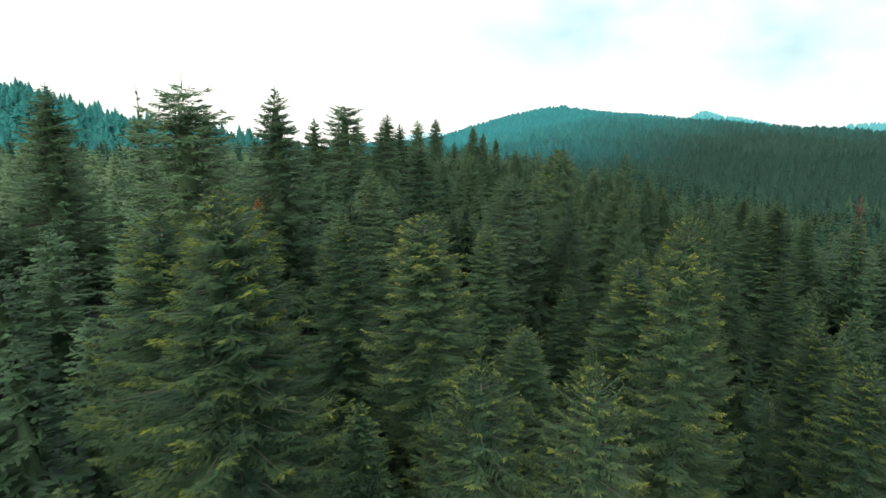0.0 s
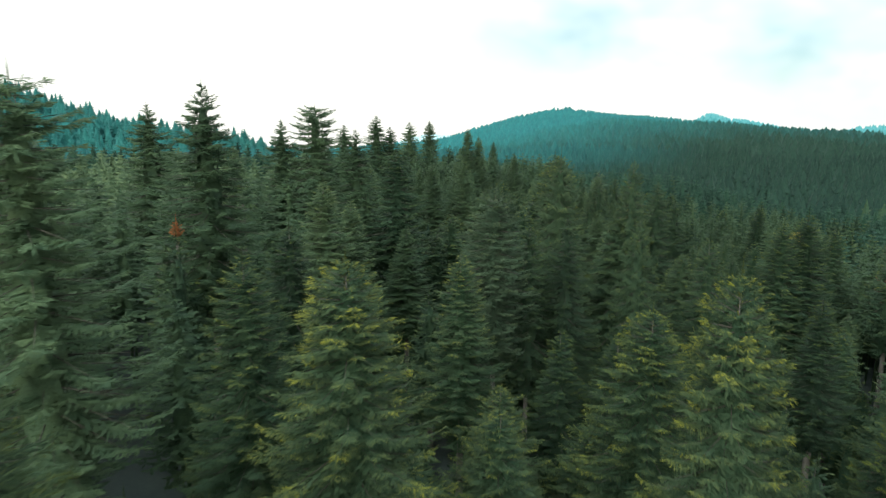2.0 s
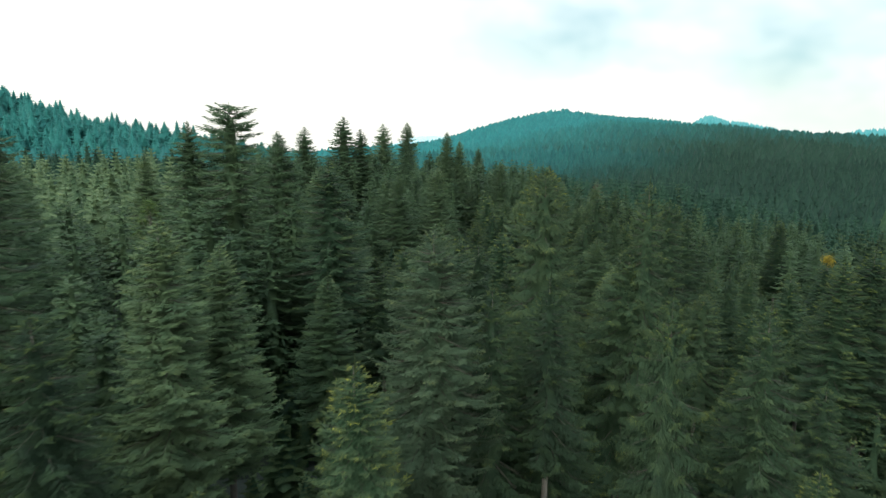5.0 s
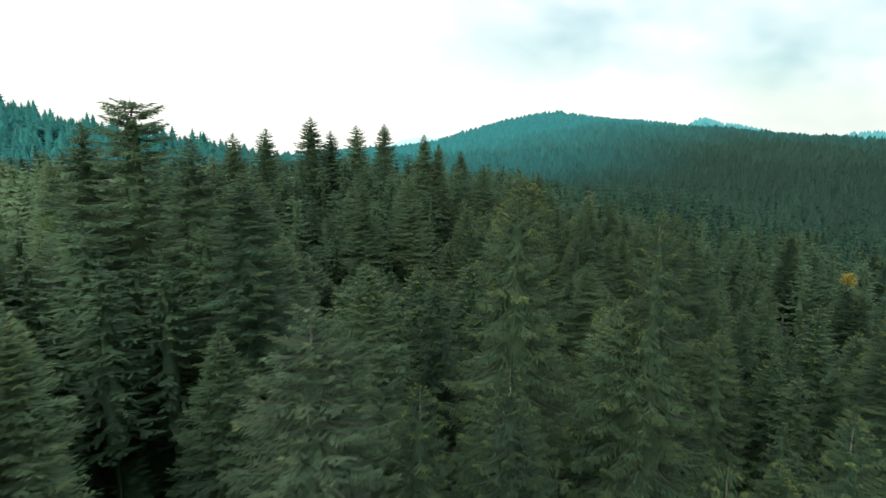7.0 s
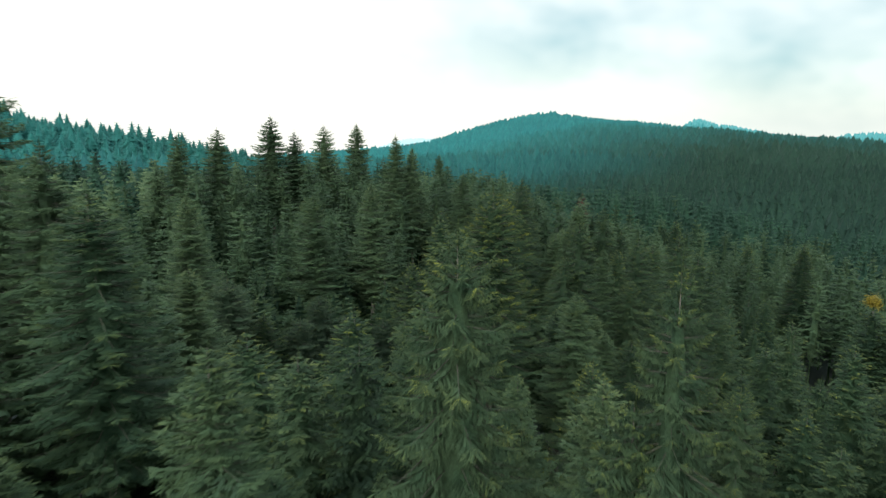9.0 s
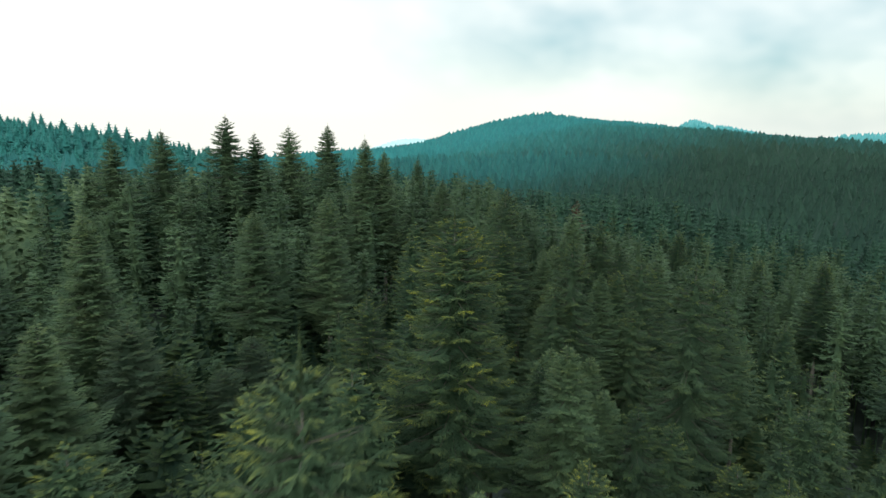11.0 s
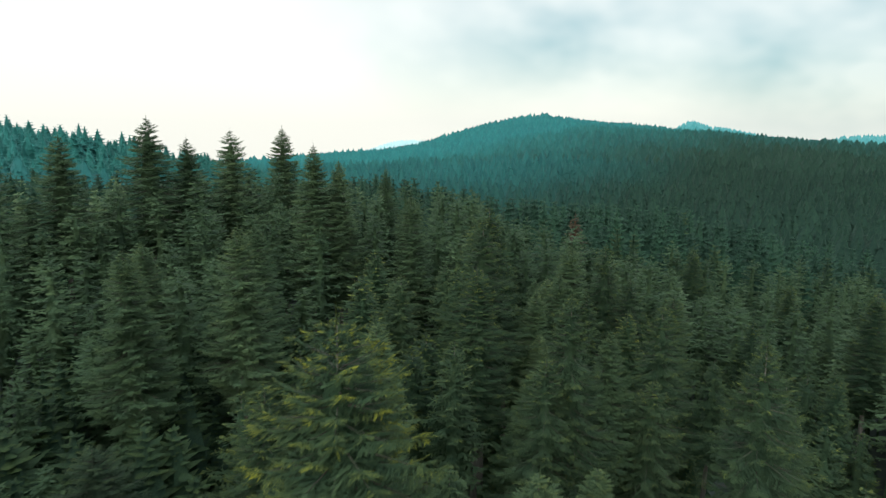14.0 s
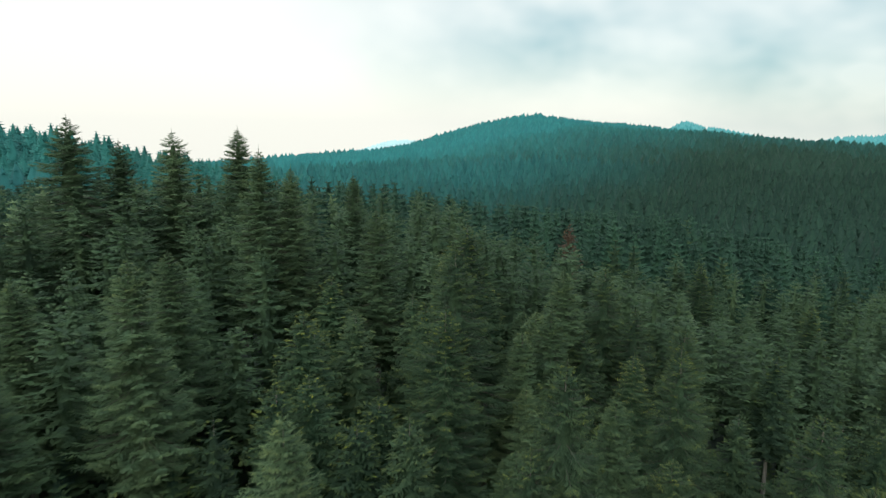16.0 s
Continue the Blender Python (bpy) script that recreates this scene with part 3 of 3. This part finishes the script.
STANDOUT += [
    ("bright_fir", -0.95, 34.6, -4.9, 1.0), ("young_spruce", 5.3, 21.9, -8.4, 0.9), ("young_spruce", 1.3, 21.5, -8.0, 1.0),
    ("fir", 3.6, 53.5, -8.6, 1.0), ("shaggy_spruce", 15.6, 55.3, -6.5, 0.62), ("bright_fir", 12.4, 41.5, -8.8, 1.0),
    ("fir", 44.4, 87.7, -10.8, 1.3), ("fir", 40.8, 86.0, -11.5, 1.1), ("spruce", 32.5, 72.8, -17.4, 1.0), ("bright_fir", 11.4, 30.4, -4.4, 0.72),
    ("bright_fir", -6.7, 20.1, -2.1, 0.95), ("bright_fir", -11.5, 26.8, -3.7, 1.0), ("bright_fir", 21.4, 36.4, -11.4, 0.75), ("bright_fir", 19.2, 28.4, -10.8, 0.85),
]
STANDOUT += [
    ("thin_fir", -23.3, 52.0, 2.0, 1.0), ("tall_fir", -42.2, 71.8, 1.5, 1.1), ("tall_fir", -28.9, 82.4, 1.4, 1.0), ("tall_fir", -36.0, 62.0, 2.8, 1.0),
    ("fir", -6.7, 61.7, -4.6, 1.0), ("fir", -5.3, 65.9, -6.6, 0.9), ("spruce", -7.2, 52.3, -6.5, 1.1),
    ("fir", -5.9, 38.5, -5.5, 1.0), ("fir", 6.3, 75.4, -6.8, 1.0), ("shaggy_spruce", 12.4, 67.3, -10.0, 1.1),
    ("spruce", 23.8, 64.1, -9.4, 0.9), ("fir", 61.1, 110.5, -16.3, 1.0), ("fir", 33.9, 64.8, -14.7, 1.0),
]
STANDOUT += [
    ("spruce", -1.4, 76.2, -10.7, 1.0), ("bare_spruce", 12.3, 63.9, -7.8, 0.9), ("spruce", 9.3, 63.8, -8.3, 0.8),
    ("pale_fir", 6.3, 61.3, -5.0, 0.85), ("shaggy_spruce", 19.2, 74.3, -8.2, 1.1), ("shaggy_spruce", 14.0, 78.1, -3.6, 0.95),
    ("spruce", 20.0, 73.5, -3.8, 0.7), ("fir", -3.6, 100.3, -10.0, 1.1), ("fir", 0.0, 128.5, -8.0, 1.0),
    ("fir", 4.7, 142.8, -8.5, 1.0), ("spruce", 27.0, 124.8, -13.9, 1.0), ("young_spruce", 23.2, 95.4, -14.8, 1.0),
]
STANDOUT += [
    ("pale_young", 0.8, 115.4, -18.1, 1.0), ("pale_young", 8.4, 117.1, -18.6, 1.0), ("young_spruce", 11.0, 119.5, -13.6, 1.0),
    ("pale_young", 1.9, 119.1, -16.9, 1.0), ("fir", 5.7, 134.4, -7.3, 1.0), ("fir", 23.6, 137.2, -11.0, 1.0),
    ("bright_fir", 17.3, 102.4, -4.8, 1.0), ("spruce", 28.8, 126.5, -10.3, 1.0), ("spruce", 38.5, 137.0, -13.9, 1.0),
    ("spruce", 43.0, 129.2, -14.3, 1.1), ("spruce", 35.3, 114.8, -9.8, 1.0), ("young_spruce", -1.9, 113.0, -17.0, 1.0), ("pale_young", -5.0, 113.0, -13.8, 1.1), ("pale_young", 5.4, 112.6, -17.0, 1.0), ("fir", -9.6, 116.3, -13.9, 1.0), ("fir", -2.5, 137.1, -9.2, 1.0), ("spruce", 16.8, 121.4, -10.6, 0.9), ("fir", 72.6, 179.2, -22.5, 1.0), ("fir", 73.6, 162.1, -19.2, 1.0),
]
STANDOUT += [
    ("plain_fir", 68.8, 136.6, -22.6, 1.2), ("plain_spruce", 70.4, 135.2, -23.4, 1.2), ("fir", 63.4, 192.6, -19.9, 1.0), ("spruce", 24.4, 142.0, -7.8, 1.1), ("fir", 26.0, 154.0, -8.2, 1.0),
    ("tall_fir", -20.0, 159.0, -1.5, 1.0), ("tall_fir", -23.4, 151.8, -2.2, 0.9), ("fir", 17.7, 162.0, -8.0, 1.0),
    ("rusty_fir", 46.7, 206.6, -15.9, 1.0), ("rusty_fir", 60.2, 95.5, -10.6, 0.5), ("plain_fir", 57.6, 91.4, -13.4, 1.0), ("tall_fir", -8.5, 93.0, -1.4, 0.9), ("fir", -28.8, 110.0, -4.0, 1.0), ("rusty_young", -15.2, 54.6, -6.6, 1.0), ("plain_young", -15.0, 53.9, -7.4, 1.0), ("fir", -10.0, 118.0, -7.0, 1.0),
]


def girth_at(y):
    """East-west place of the flight line at y."""
    return 0.23 * y


random.seed(11)
for kind, x, y, top, girth in STANDOUT:
    # middle-distance trees switch to the fir with haze-lightened needles
    if kind in ("fir", "spruce") and (y > 105 and x < 20 or y > 55 and x < 8):
        kind = "slope_fir"
    plant(kind, x, y, top, random.uniform(0, 6.28), girth)

SPOTS = np.array([(x, y, top) for _, x, y, top, _ in STANDOUT] + [(71.0, 140.0, -21.5), (-26.0, 104.0, -8.5)])


def canopy_top(x, y):
    """Height of the canopy round x, y, from the STANDOUT trees, against the first eye."""
    d2 = (SPOTS[:, 0] - x) ** 2 + (SPOTS[:, 1] - y) ** 2 + 12.0
    w = 1 / d2 ** 1.5
    return float((SPOTS[:, 2] * w).sum() / w.sum())


# gaps fitted to the camera's view; some clear its sightlines to single trees
GLADES = np.array([(20.7, 122, 6.2), (34, 125, 5.6), (11.3, 57, 4.0), (-23.5, 96, 4.5), (-20.0, 87, 3.5), (24.7, 100, 4.8), (8.6, 42, 4.2), (0.5, 60, 3.2), (19, 54, 4.2)])   # x, y, radius


def in_glade(x, y):
    """Whether x, y lies in one of the dark gaps between the trees."""
    return bool(np.any((GLADES[:, 0] - x) ** 2 + (GLADES[:, 1] - y) ** 2 < GLADES[:, 2] ** 2))


FILLED = 0


def fill_close():
    """Forest trees between the STANDOUT ones, along the flight line."""
    global FILLED
    rng = random.Random(5)
    step = 4.9
    for j in range(32):
        for i in range(-4, 7):
            y = 8 + j * step + rng.uniform(-1.8, 1.8)
            x = girth_at(y) + i * step + rng.uniform(-1.8, 1.8) + (j % 2) * step / 2
            if FILLED >= 290 or in_glade(x, y):
                continue
            if np.min((SPOTS[:, 0] - x) ** 2 + (SPOTS[:, 1] - y) ** 2) < 4.3 ** 2:
                continue
            top = canopy_top(x, y) - (rng.uniform(5.0, 12.0) if y < 75 or x > girth_at(y) + 6 else rng.uniform(2.5, 8.5))
            if abs(x - girth_at(y)) < 5 and y < 100:
                top = min(top, -9.0 - rng.uniform(0, 4))
            if x > girth_at(y) + 6 and rng.random() < 0.5:
                continue
            height = EYE + top - float(ground(x, y))
            near = abs(x - girth_at(y) - 2) < 10
            if height < 17:
                kind = "young_spruce" if near else "plain_young"
            elif near and y > 70 and x < girth_at(y) + 3:
                # lightened needles here imitate haze
                kind = rng.choice(("slope_fir", "slope_fir", "spruce"))
            elif near:
                kind = rng.choice(("fir", "spruce", "fir", "shaggy_spruce", "fir", "spruce", "fir"))
            else:
                kind = rng.choice(("plain_fir", "plain_spruce"))
            plant(kind, x, y, top, rng.uniform(0, 6.28), rng.uniform(0.88, 1.12))
            FILLED += 1


fill_close()


def broadleaf(x, y, top, height, width, leaves, label, seed):
    """A small broadleaved tree: forked trunk and clumps of leaves with gaps."""
    rng = np.random.default_rng(seed)
    z = EYE + top - height
    trunk, crown = Spray(), Spray()
    trunk.add(*tube([(0, 0, float(ground(x, y)) - z - 0.3), (0.1, 0, height * 0.45), (0.05, 0.1, height * 0.9)], (0.16, 0.11, 0.03), 8))
    for _ in range(26):
        a, f = rng.uniform(0, 6.28), rng.uniform(0.35, 1.0)
        r = width * math.sin(math.pi * min(0.97, f ** 1.4)) * rng.uniform(0.35, 0.8)
        c = np.array([r * math.cos(a), r * math.sin(a), height * f - 0.4])
        trunk.add(*tube([(0, 0, height * f * 0.8), c], (0.035, 0.01), 3))
        n = 60
        p = c + rng.normal(0, 0.34, (n, 3)) * (1, 1, 0.7)
        way = rng.normal(0, 1, (n, 3)) * (1, 1, 0.5) + (0, 0, -0.3)
        way /= np.linalg.norm(way, axis=1)[:, None]
        side = np.cross(way, (0, 0, 1.0))
        crown.kites(p, p + way * 0.22, side * 0.09, 0.01, rng.uniform(0, 1, n))
    thing = new("broadleaf_tree")
    thing.matrix_world = Matrix.Translation((x, y, z))
    for name, (verts, tris, young), mat in (("trunk", trunk.arrays(), BARK), ("crown", crown.arrays(), leaves)):
        me = mesh_from("broadleaf_" + name, verts, tris, young=young)
        me.materials.append(mat)
        new(name, me).parent = thing
    tagged(thing, label, "tree")


# yellow scrub on lower ground, made as a tree on the camera's sightline
broadleaf(71.0, 140.0, -21.9, 2.0, 0.7, GOLD, "small yellow-leaved tree made for a patch of yellow scrub", 3)
broadleaf(-26.0, 104.0, -8.5, 17.0, 2.6, BIRCH, "light green broadleaf tree among dark firs", 4)


# ================= forest beyond =================
def rough_tree(seed, whorls, per, slope=0.2, core_sides=5, thick=0.060, point=0.58):
    """A light conifer one unit high, for woods seen from far: whorls of boughs round a dense middle."""
    rng = np.random.default_rng(seed)
    sp = Spray()
    for w in range(whorls):
        f = (w + 0.3) / whorls
        r = slope * 0.62 * (f + 0.03) ** point * rng.uniform(0.85, 1.1)
        z = 1 - 0.72 * f
        az = rng.uniform(0, 6.28) + (np.arange(per) + rng.uniform(-0.3, 0.3, per)) * 2 * math.pi / per
        out = np.stack([np.cos(az), np.sin(az), np.zeros(per)], 1)
        across = np.stack([-np.sin(az), np.cos(az), np.zeros(per)], 1)
        length = r * rng.uniform(0.55, 1.25, per)
        base = np.zeros((per, 3))
        base[:, 2] = z + 0.01 + rng.uniform(-0.42, 0.42, per) * 0.72 / whorls * min(1, 3 * f)
        tip = base + out * length[:, None]
        tip[:, 2] += 0.25 * r * (1 - 2.2 * f) + rng.uniform(-0.01, 0.01, per)
        sp.kites(base, tip, -across * (length * 2.0 / per)[:, None], length * 0.25, np.full(per, 0.22 * (1 - 0.6 * f)) * rng.uniform(0.3, 1, per))
    sides, pts = core_sides, []
    levels = (0.995, 0.6, 0.0)
    for i, z in enumerate(levels):
        r = (0.003, thick, thick * 0.42)[i] * slope / 0.2
        for k in range(sides):
            a = k * 2 * math.pi / sides + i * 0.5
            pts.append((r * math.cos(a), r * math.sin(a), z))
    tris = [t for i in range(len(levels) - 1) for k in range(sides)
            for t in ((i * sides + k, (i + 1) * sides + k, (i + 1) * sides + (k + 1) % sides),
                      (i * sides + k, (i + 1) * sides + (k + 1) % sides, i * sides + (k + 1) % sides))]
    sp.add(pts, tris)
    verts, tris, young = sp.arrays()
    return verts, tris, young, soft_normals(verts * 26, seed, 0.10)


def woods(name, label, spots, heights, models, material, seed, spread=1.0, tones=0.4, haze_shares=None):
    """One mesh of many conifers: spots (n, 2), heights (n,); the last argument (n,): how much haze is painted on each.
    """
    rng = np.random.default_rng(seed)
    n = len(spots)
    feet = ground(spots[:, 0], spots[:, 1])
    pick = rng.integers(0, len(models), n)
    verts, tris, young, tone, haze_share, normals, count = [], [], [], [], [], [], 0
    haze_shares = np.zeros(n) if haze_shares is None else haze_shares
    for m, (mv, mt, my, mn) in enumerate(models):
        which = np.nonzero(pick == m)[0]
        if not len(which):
            continue
        a = rng.uniform(0, 6.28, len(which))
        h = heights[which]
        wide = spread * h ** 0.5 * 26 ** 0.5 * rng.uniform(0.85, 1.2, len(which))
        c, s = np.cos(a), np.sin(a)
        px = (c[:, None] * mv[:, 0] - s[:, None] * mv[:, 1]) * wide[:, None] + spots[which, 0][:, None]
        py = (s[:, None] * mv[:, 0] + c[:, None] * mv[:, 1]) * wide[:, None] + spots[which, 1][:, None]
        pz = mv[:, 2][None] * h[:, None] + feet[which][:, None] - 0.2
        verts.append(np.stack([px, py, pz], -1).reshape(-1, 3))
        tris.append((mt[None] + (count + len(mv) * np.arange(len(which)))[:, None, None]).reshape(-1, 3))
        nx, ny = c[:, None] * mn[:, 0] - s[:, None] * mn[:, 1], s[:, None] * mn[:, 0] + c[:, None] * mn[:, 1]
        normals.append(np.stack([nx, ny, np.tile(mn[:, 2], (len(which), 1))], -1).reshape(-1, 3))
        young.append(np.tile(my, len(which)))
        tone.append(np.repeat(rng.uniform(-tones, tones, len(which)), len(mv)))
        haze_share.append(np.repeat(haze_shares[which], len(mv)))
        count += len(mv) * len(which)
    me = mesh_from(name, np.concatenate(verts), np.concatenate(tris), np.concatenate(normals), young=np.concatenate(young), tone=np.concatenate(tone), haze_share=np.concatenate(haze_share))
    me.materials.append(material)
    return tagged(new(name, me), label, "forest", kind="stuff")


def scatter(x0, x1, y0, y1, step, seed):
    """Spots on an uneven grid."""
    rng = np.random.default_rng(seed)
    gx, gy = np.meshgrid(np.arange(x0, x1, step), np.arange(y0, y1, step))
    gx = gx + (np.arange(gx.shape[0]) % 2)[:, None] * step / 2
    pts = np.stack([gx.ravel(), gy.ravel()], 1)
    return pts + rng.uniform(-0.38, 0.38, pts.shape) * step


def light_tree(seed, **shape):
    """Crown of a conifer one unit high, with few large boughs."""
    verts, tris, young = conifer(seed=seed, height=26, **shape)[0]
    normals = soft_normals(verts, seed)
    low = np.array([[0.2, 0, 0], [-0.1, 0.17, 0], [-0.1, -0.17, 0], [0.14, 0, 13], [-0.07, 0.12, 13], [-0.07, -0.12, 13]])
    stem = np.array([[0, 1, 4], [0, 4, 3], [1, 2, 5], [1, 5, 4], [2, 0, 3], [2, 3, 5]]) + len(verts)
    side = low * (1, 1, 0)
    return (np.concatenate([verts, low]) / 26, np.concatenate([tris, stem]), np.concatenate([young, np.zeros(6)]),
            np.concatenate([normals, side / np.linalg.norm(side, axis=1)[:, None]]))


FINE = [light_tree(70 + i, depth=16, slope=0.54 + 0.07 * (i % 3), rmax=3.6, gap=0.92, per=7, step=0.9, twig=1.1, wide=0.11, bright=0.2, web=0.36,
                   hang=0.1 + 0.1 * (i % 2), core=0.22, wood=False, fringe=False) for i in range(4)]
MIDDLE = [rough_tree(80 + i, 18, 8, 0.22 + 0.02 * i, 5) for i in range(5)]
BUSHY = [rough_tree(75 + i, 11, 8, 0.20 + 0.04 * i, 6, 0.055, 0.6) for i in range(4)]
SMALL = [rough_tree(85 + i, 9, 6, 0.27 + 0.02 * i, 5, 0.075, 0.8) for i in range(4)]
COARSE = [rough_tree(90 + i, 4, 6, 0.28 + 0.02 * i, 4, 0.09, 0.95) for i in range(4)]


def forest():
    rng = np.random.default_rng(77)
    # beside and just past the close trees
    p = scatter(-130, 160, -30, 262, 5.0, 1)
    off = p[:, 0] - girth_at(p[:, 1])
    close = (off > -24) & (off < 36) & (p[:, 1] > 4) & (p[:, 1] < 163)
    clear = np.array([np.min((SPOTS[:, 0] - a) ** 2 + (SPOTS[:, 1] - b) ** 2) > 3.2 ** 2 and not in_glade(a, b) for a, b in p])
    fan = (p[:, 0] > -0.75 * p[:, 1] - 45) & (p[:, 0] < 0.85 * p[:, 1] + 45)
    p = p[~close & clear & fan]
    tops = np.array([canopy_top(a, b) for a, b in p])
    feet = ground(p[:, 0], p[:, 1])
    far = smooth((np.abs(p[:, 0] - 20) - 45) / 50)
    h = (tops + EYE - feet - rng.uniform(1.5, 7, len(p))) * (1 - far) + far * rng.uniform(17, 25, len(p))
    shelf = smooth((60 - p[:, 0]) / 50)
    lid = np.where(p[:, 1] > 190, -10 - 0.03 * (p[:, 1] - 190), -6) + rng.uniform(-4, 0.5, len(p))
    lid = lid * shelf + 50 * (1 - shelf)
    h = np.clip(np.minimum(h, lid + EYE - feet), 10, 29)
    off = p[:, 0] - girth_at(p[:, 1])
    fine = (off > -62) & (off < 50) & (p[:, 1] > 15) & (p[:, 1] < 205)
    woods("conifer_forest", "dense dark green conifer forest on the near slope", p[fine], h[fine], FINE, HAZED, 2)
    off_hill = ~fine & (p[:, 1] + rng.normal(0, 35, len(p)) < 175)
    on_hill = ~fine & ~off_hill
    east = off_hill & (off > 0)
    west = off_hill & (off <= 0)
    woods("slope_forest", "dark green conifer forest further along the slope", p[west], h[west], MIDDLE, HAZED, 20)
    woods("valley_side_forest", "dark green spruce forest down the valley side", p[east], h[east], MIDDLE, FIR, 22)
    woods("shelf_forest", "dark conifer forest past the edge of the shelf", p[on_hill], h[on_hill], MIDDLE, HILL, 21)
    # young trees under the tall ones
    q = scatter(-24, 90, 14, 166, 4.1, 30)
    off = q[:, 0] - girth_at(q[:, 1])
    clear = np.array([np.min((SPOTS[:, 0] - a) ** 2 + (SPOTS[:, 1] - b) ** 2) > 1.8 ** 2 and not in_glade(a, b) for a, b in q])
    q = q[(off > -26) & (off < 40) & clear]
    left = scatter(-30, 10, 84, 152, 3.5, 33)
    off = left[:, 0] - girth_at(left[:, 1])
    left = left[(off > -44) & (off < -14)]
    woods("young_conifers", "thicket of young conifers between the tall firs", left, rng.uniform(7, 13, len(left)), MIDDLE, FIR, 34)
    woods("understorey", "young conifers growing under the tall trees", q, rng.uniform(3.5, 9, len(q)), MIDDLE, FIR, 31, 0.85)
    # the valley and the foot of the hill
    p = scatter(-260, 480, 262, 520, 5.4, 3)
    p = p[(p[:, 0] > -0.5 * p[:, 1] - 10) & (p[:, 0] < 0.85 * p[:, 1] + 40)]
    spur = (p[:, 0] < 0.02 * p[:, 1] - 30) & (p[:, 1] > 290) & (p[:, 1] < 480)
    q = p[~spur]
    # teal haze painted into the needles, stronger further off and to the west
    haze = 0.62 * smooth((0.6 * q[:, 1] - q[:, 0] - 90) / 150)
    woods("valley_forest", "unbroken conifer forest across the valley", q, rng.uniform(19, 26, len(q)), SMALL, HILL, 4, 1.25, 0.2, haze)
    q = scatter(-345, -20, 300, 470, 4.7, 5)
    # haze over the spur, again put into the needle colour
    woods("spur_forest", "conifers on a steep spur, tinted teal for haze", q, rng.uniform(10, 18, len(q)) * rng.uniform(0.75, 1.12, len(q)), BUSHY, HILL, 6, 1.45, 0.15, 0.52 + 0.2 * smooth((-60 - q[:, 0]) / 120))
    # woods behind and beside the start of the flight
    q = scatter(-150, 175, -70, 75, 5.8, 40)
    q = q[(q[:, 1] < -30) | (q[:, 0] < -0.75 * q[:, 1] - 45) | (q[:, 0] > 0.85 * q[:, 1] + 45)]
    woods("rear_forest", "dark conifer forest behind the open valley side", q, rng.uniform(17, 25, len(q)), SMALL, HAZED, 41, 1.1)
    # strip on the lower ground to the sides
    q = scatter(160, 300, 60, 262, 5.6, 7)
    q = q[q[:, 0] < 0.85 * q[:, 1] + 60]
    woods("side_forest", "conifer forest on the lower valley side", q, rng.uniform(19, 27, len(q)), SMALL, FIR, 8)
    # the long hill
    p = scatter(-420, 920, 520, 1075, 6.7, 9)
    p = p[(p[:, 0] > -0.42 * p[:, 1] - 10) & (p[:, 0] < 0.85 * p[:, 1] + 20)]
    # painted haze: needles turn teal with distance up the hill
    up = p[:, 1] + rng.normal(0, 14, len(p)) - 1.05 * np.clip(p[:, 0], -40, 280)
    haze = np.clip((up - 320) / 330, 0, 1) ** 1.1
    woods("hillside_forest", "dark conifer forest on the long hill, with haze painted teal", p, rng.uniform(18, 24, len(p)), COARSE, HILL, 10, 1.5, 0.15, haze)
    # ridges behind, their haze put in as glow
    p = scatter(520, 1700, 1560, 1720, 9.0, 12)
    woods("backdrop_ridge", "wooded ridge behind the hill, glowing teal for haze", p, rng.uniform(16, 24, len(p)), COARSE, MIST_GLOW, 13, 1.4)
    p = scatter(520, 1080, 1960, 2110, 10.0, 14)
    woods("backdrop_peak", "wooded peak behind the hill, glowing teal for haze", p, rng.uniform(14, 20, len(p)), COARSE, MIST_GLOW, 15, 1.6)
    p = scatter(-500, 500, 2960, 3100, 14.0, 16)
    woods("backdrop_mountain", "wooded mountain at the horizon, glowing pale for haze", p, rng.uniform(14, 20, len(p)), COARSE, PALE_GLOW, 17, 2.2)


forest()
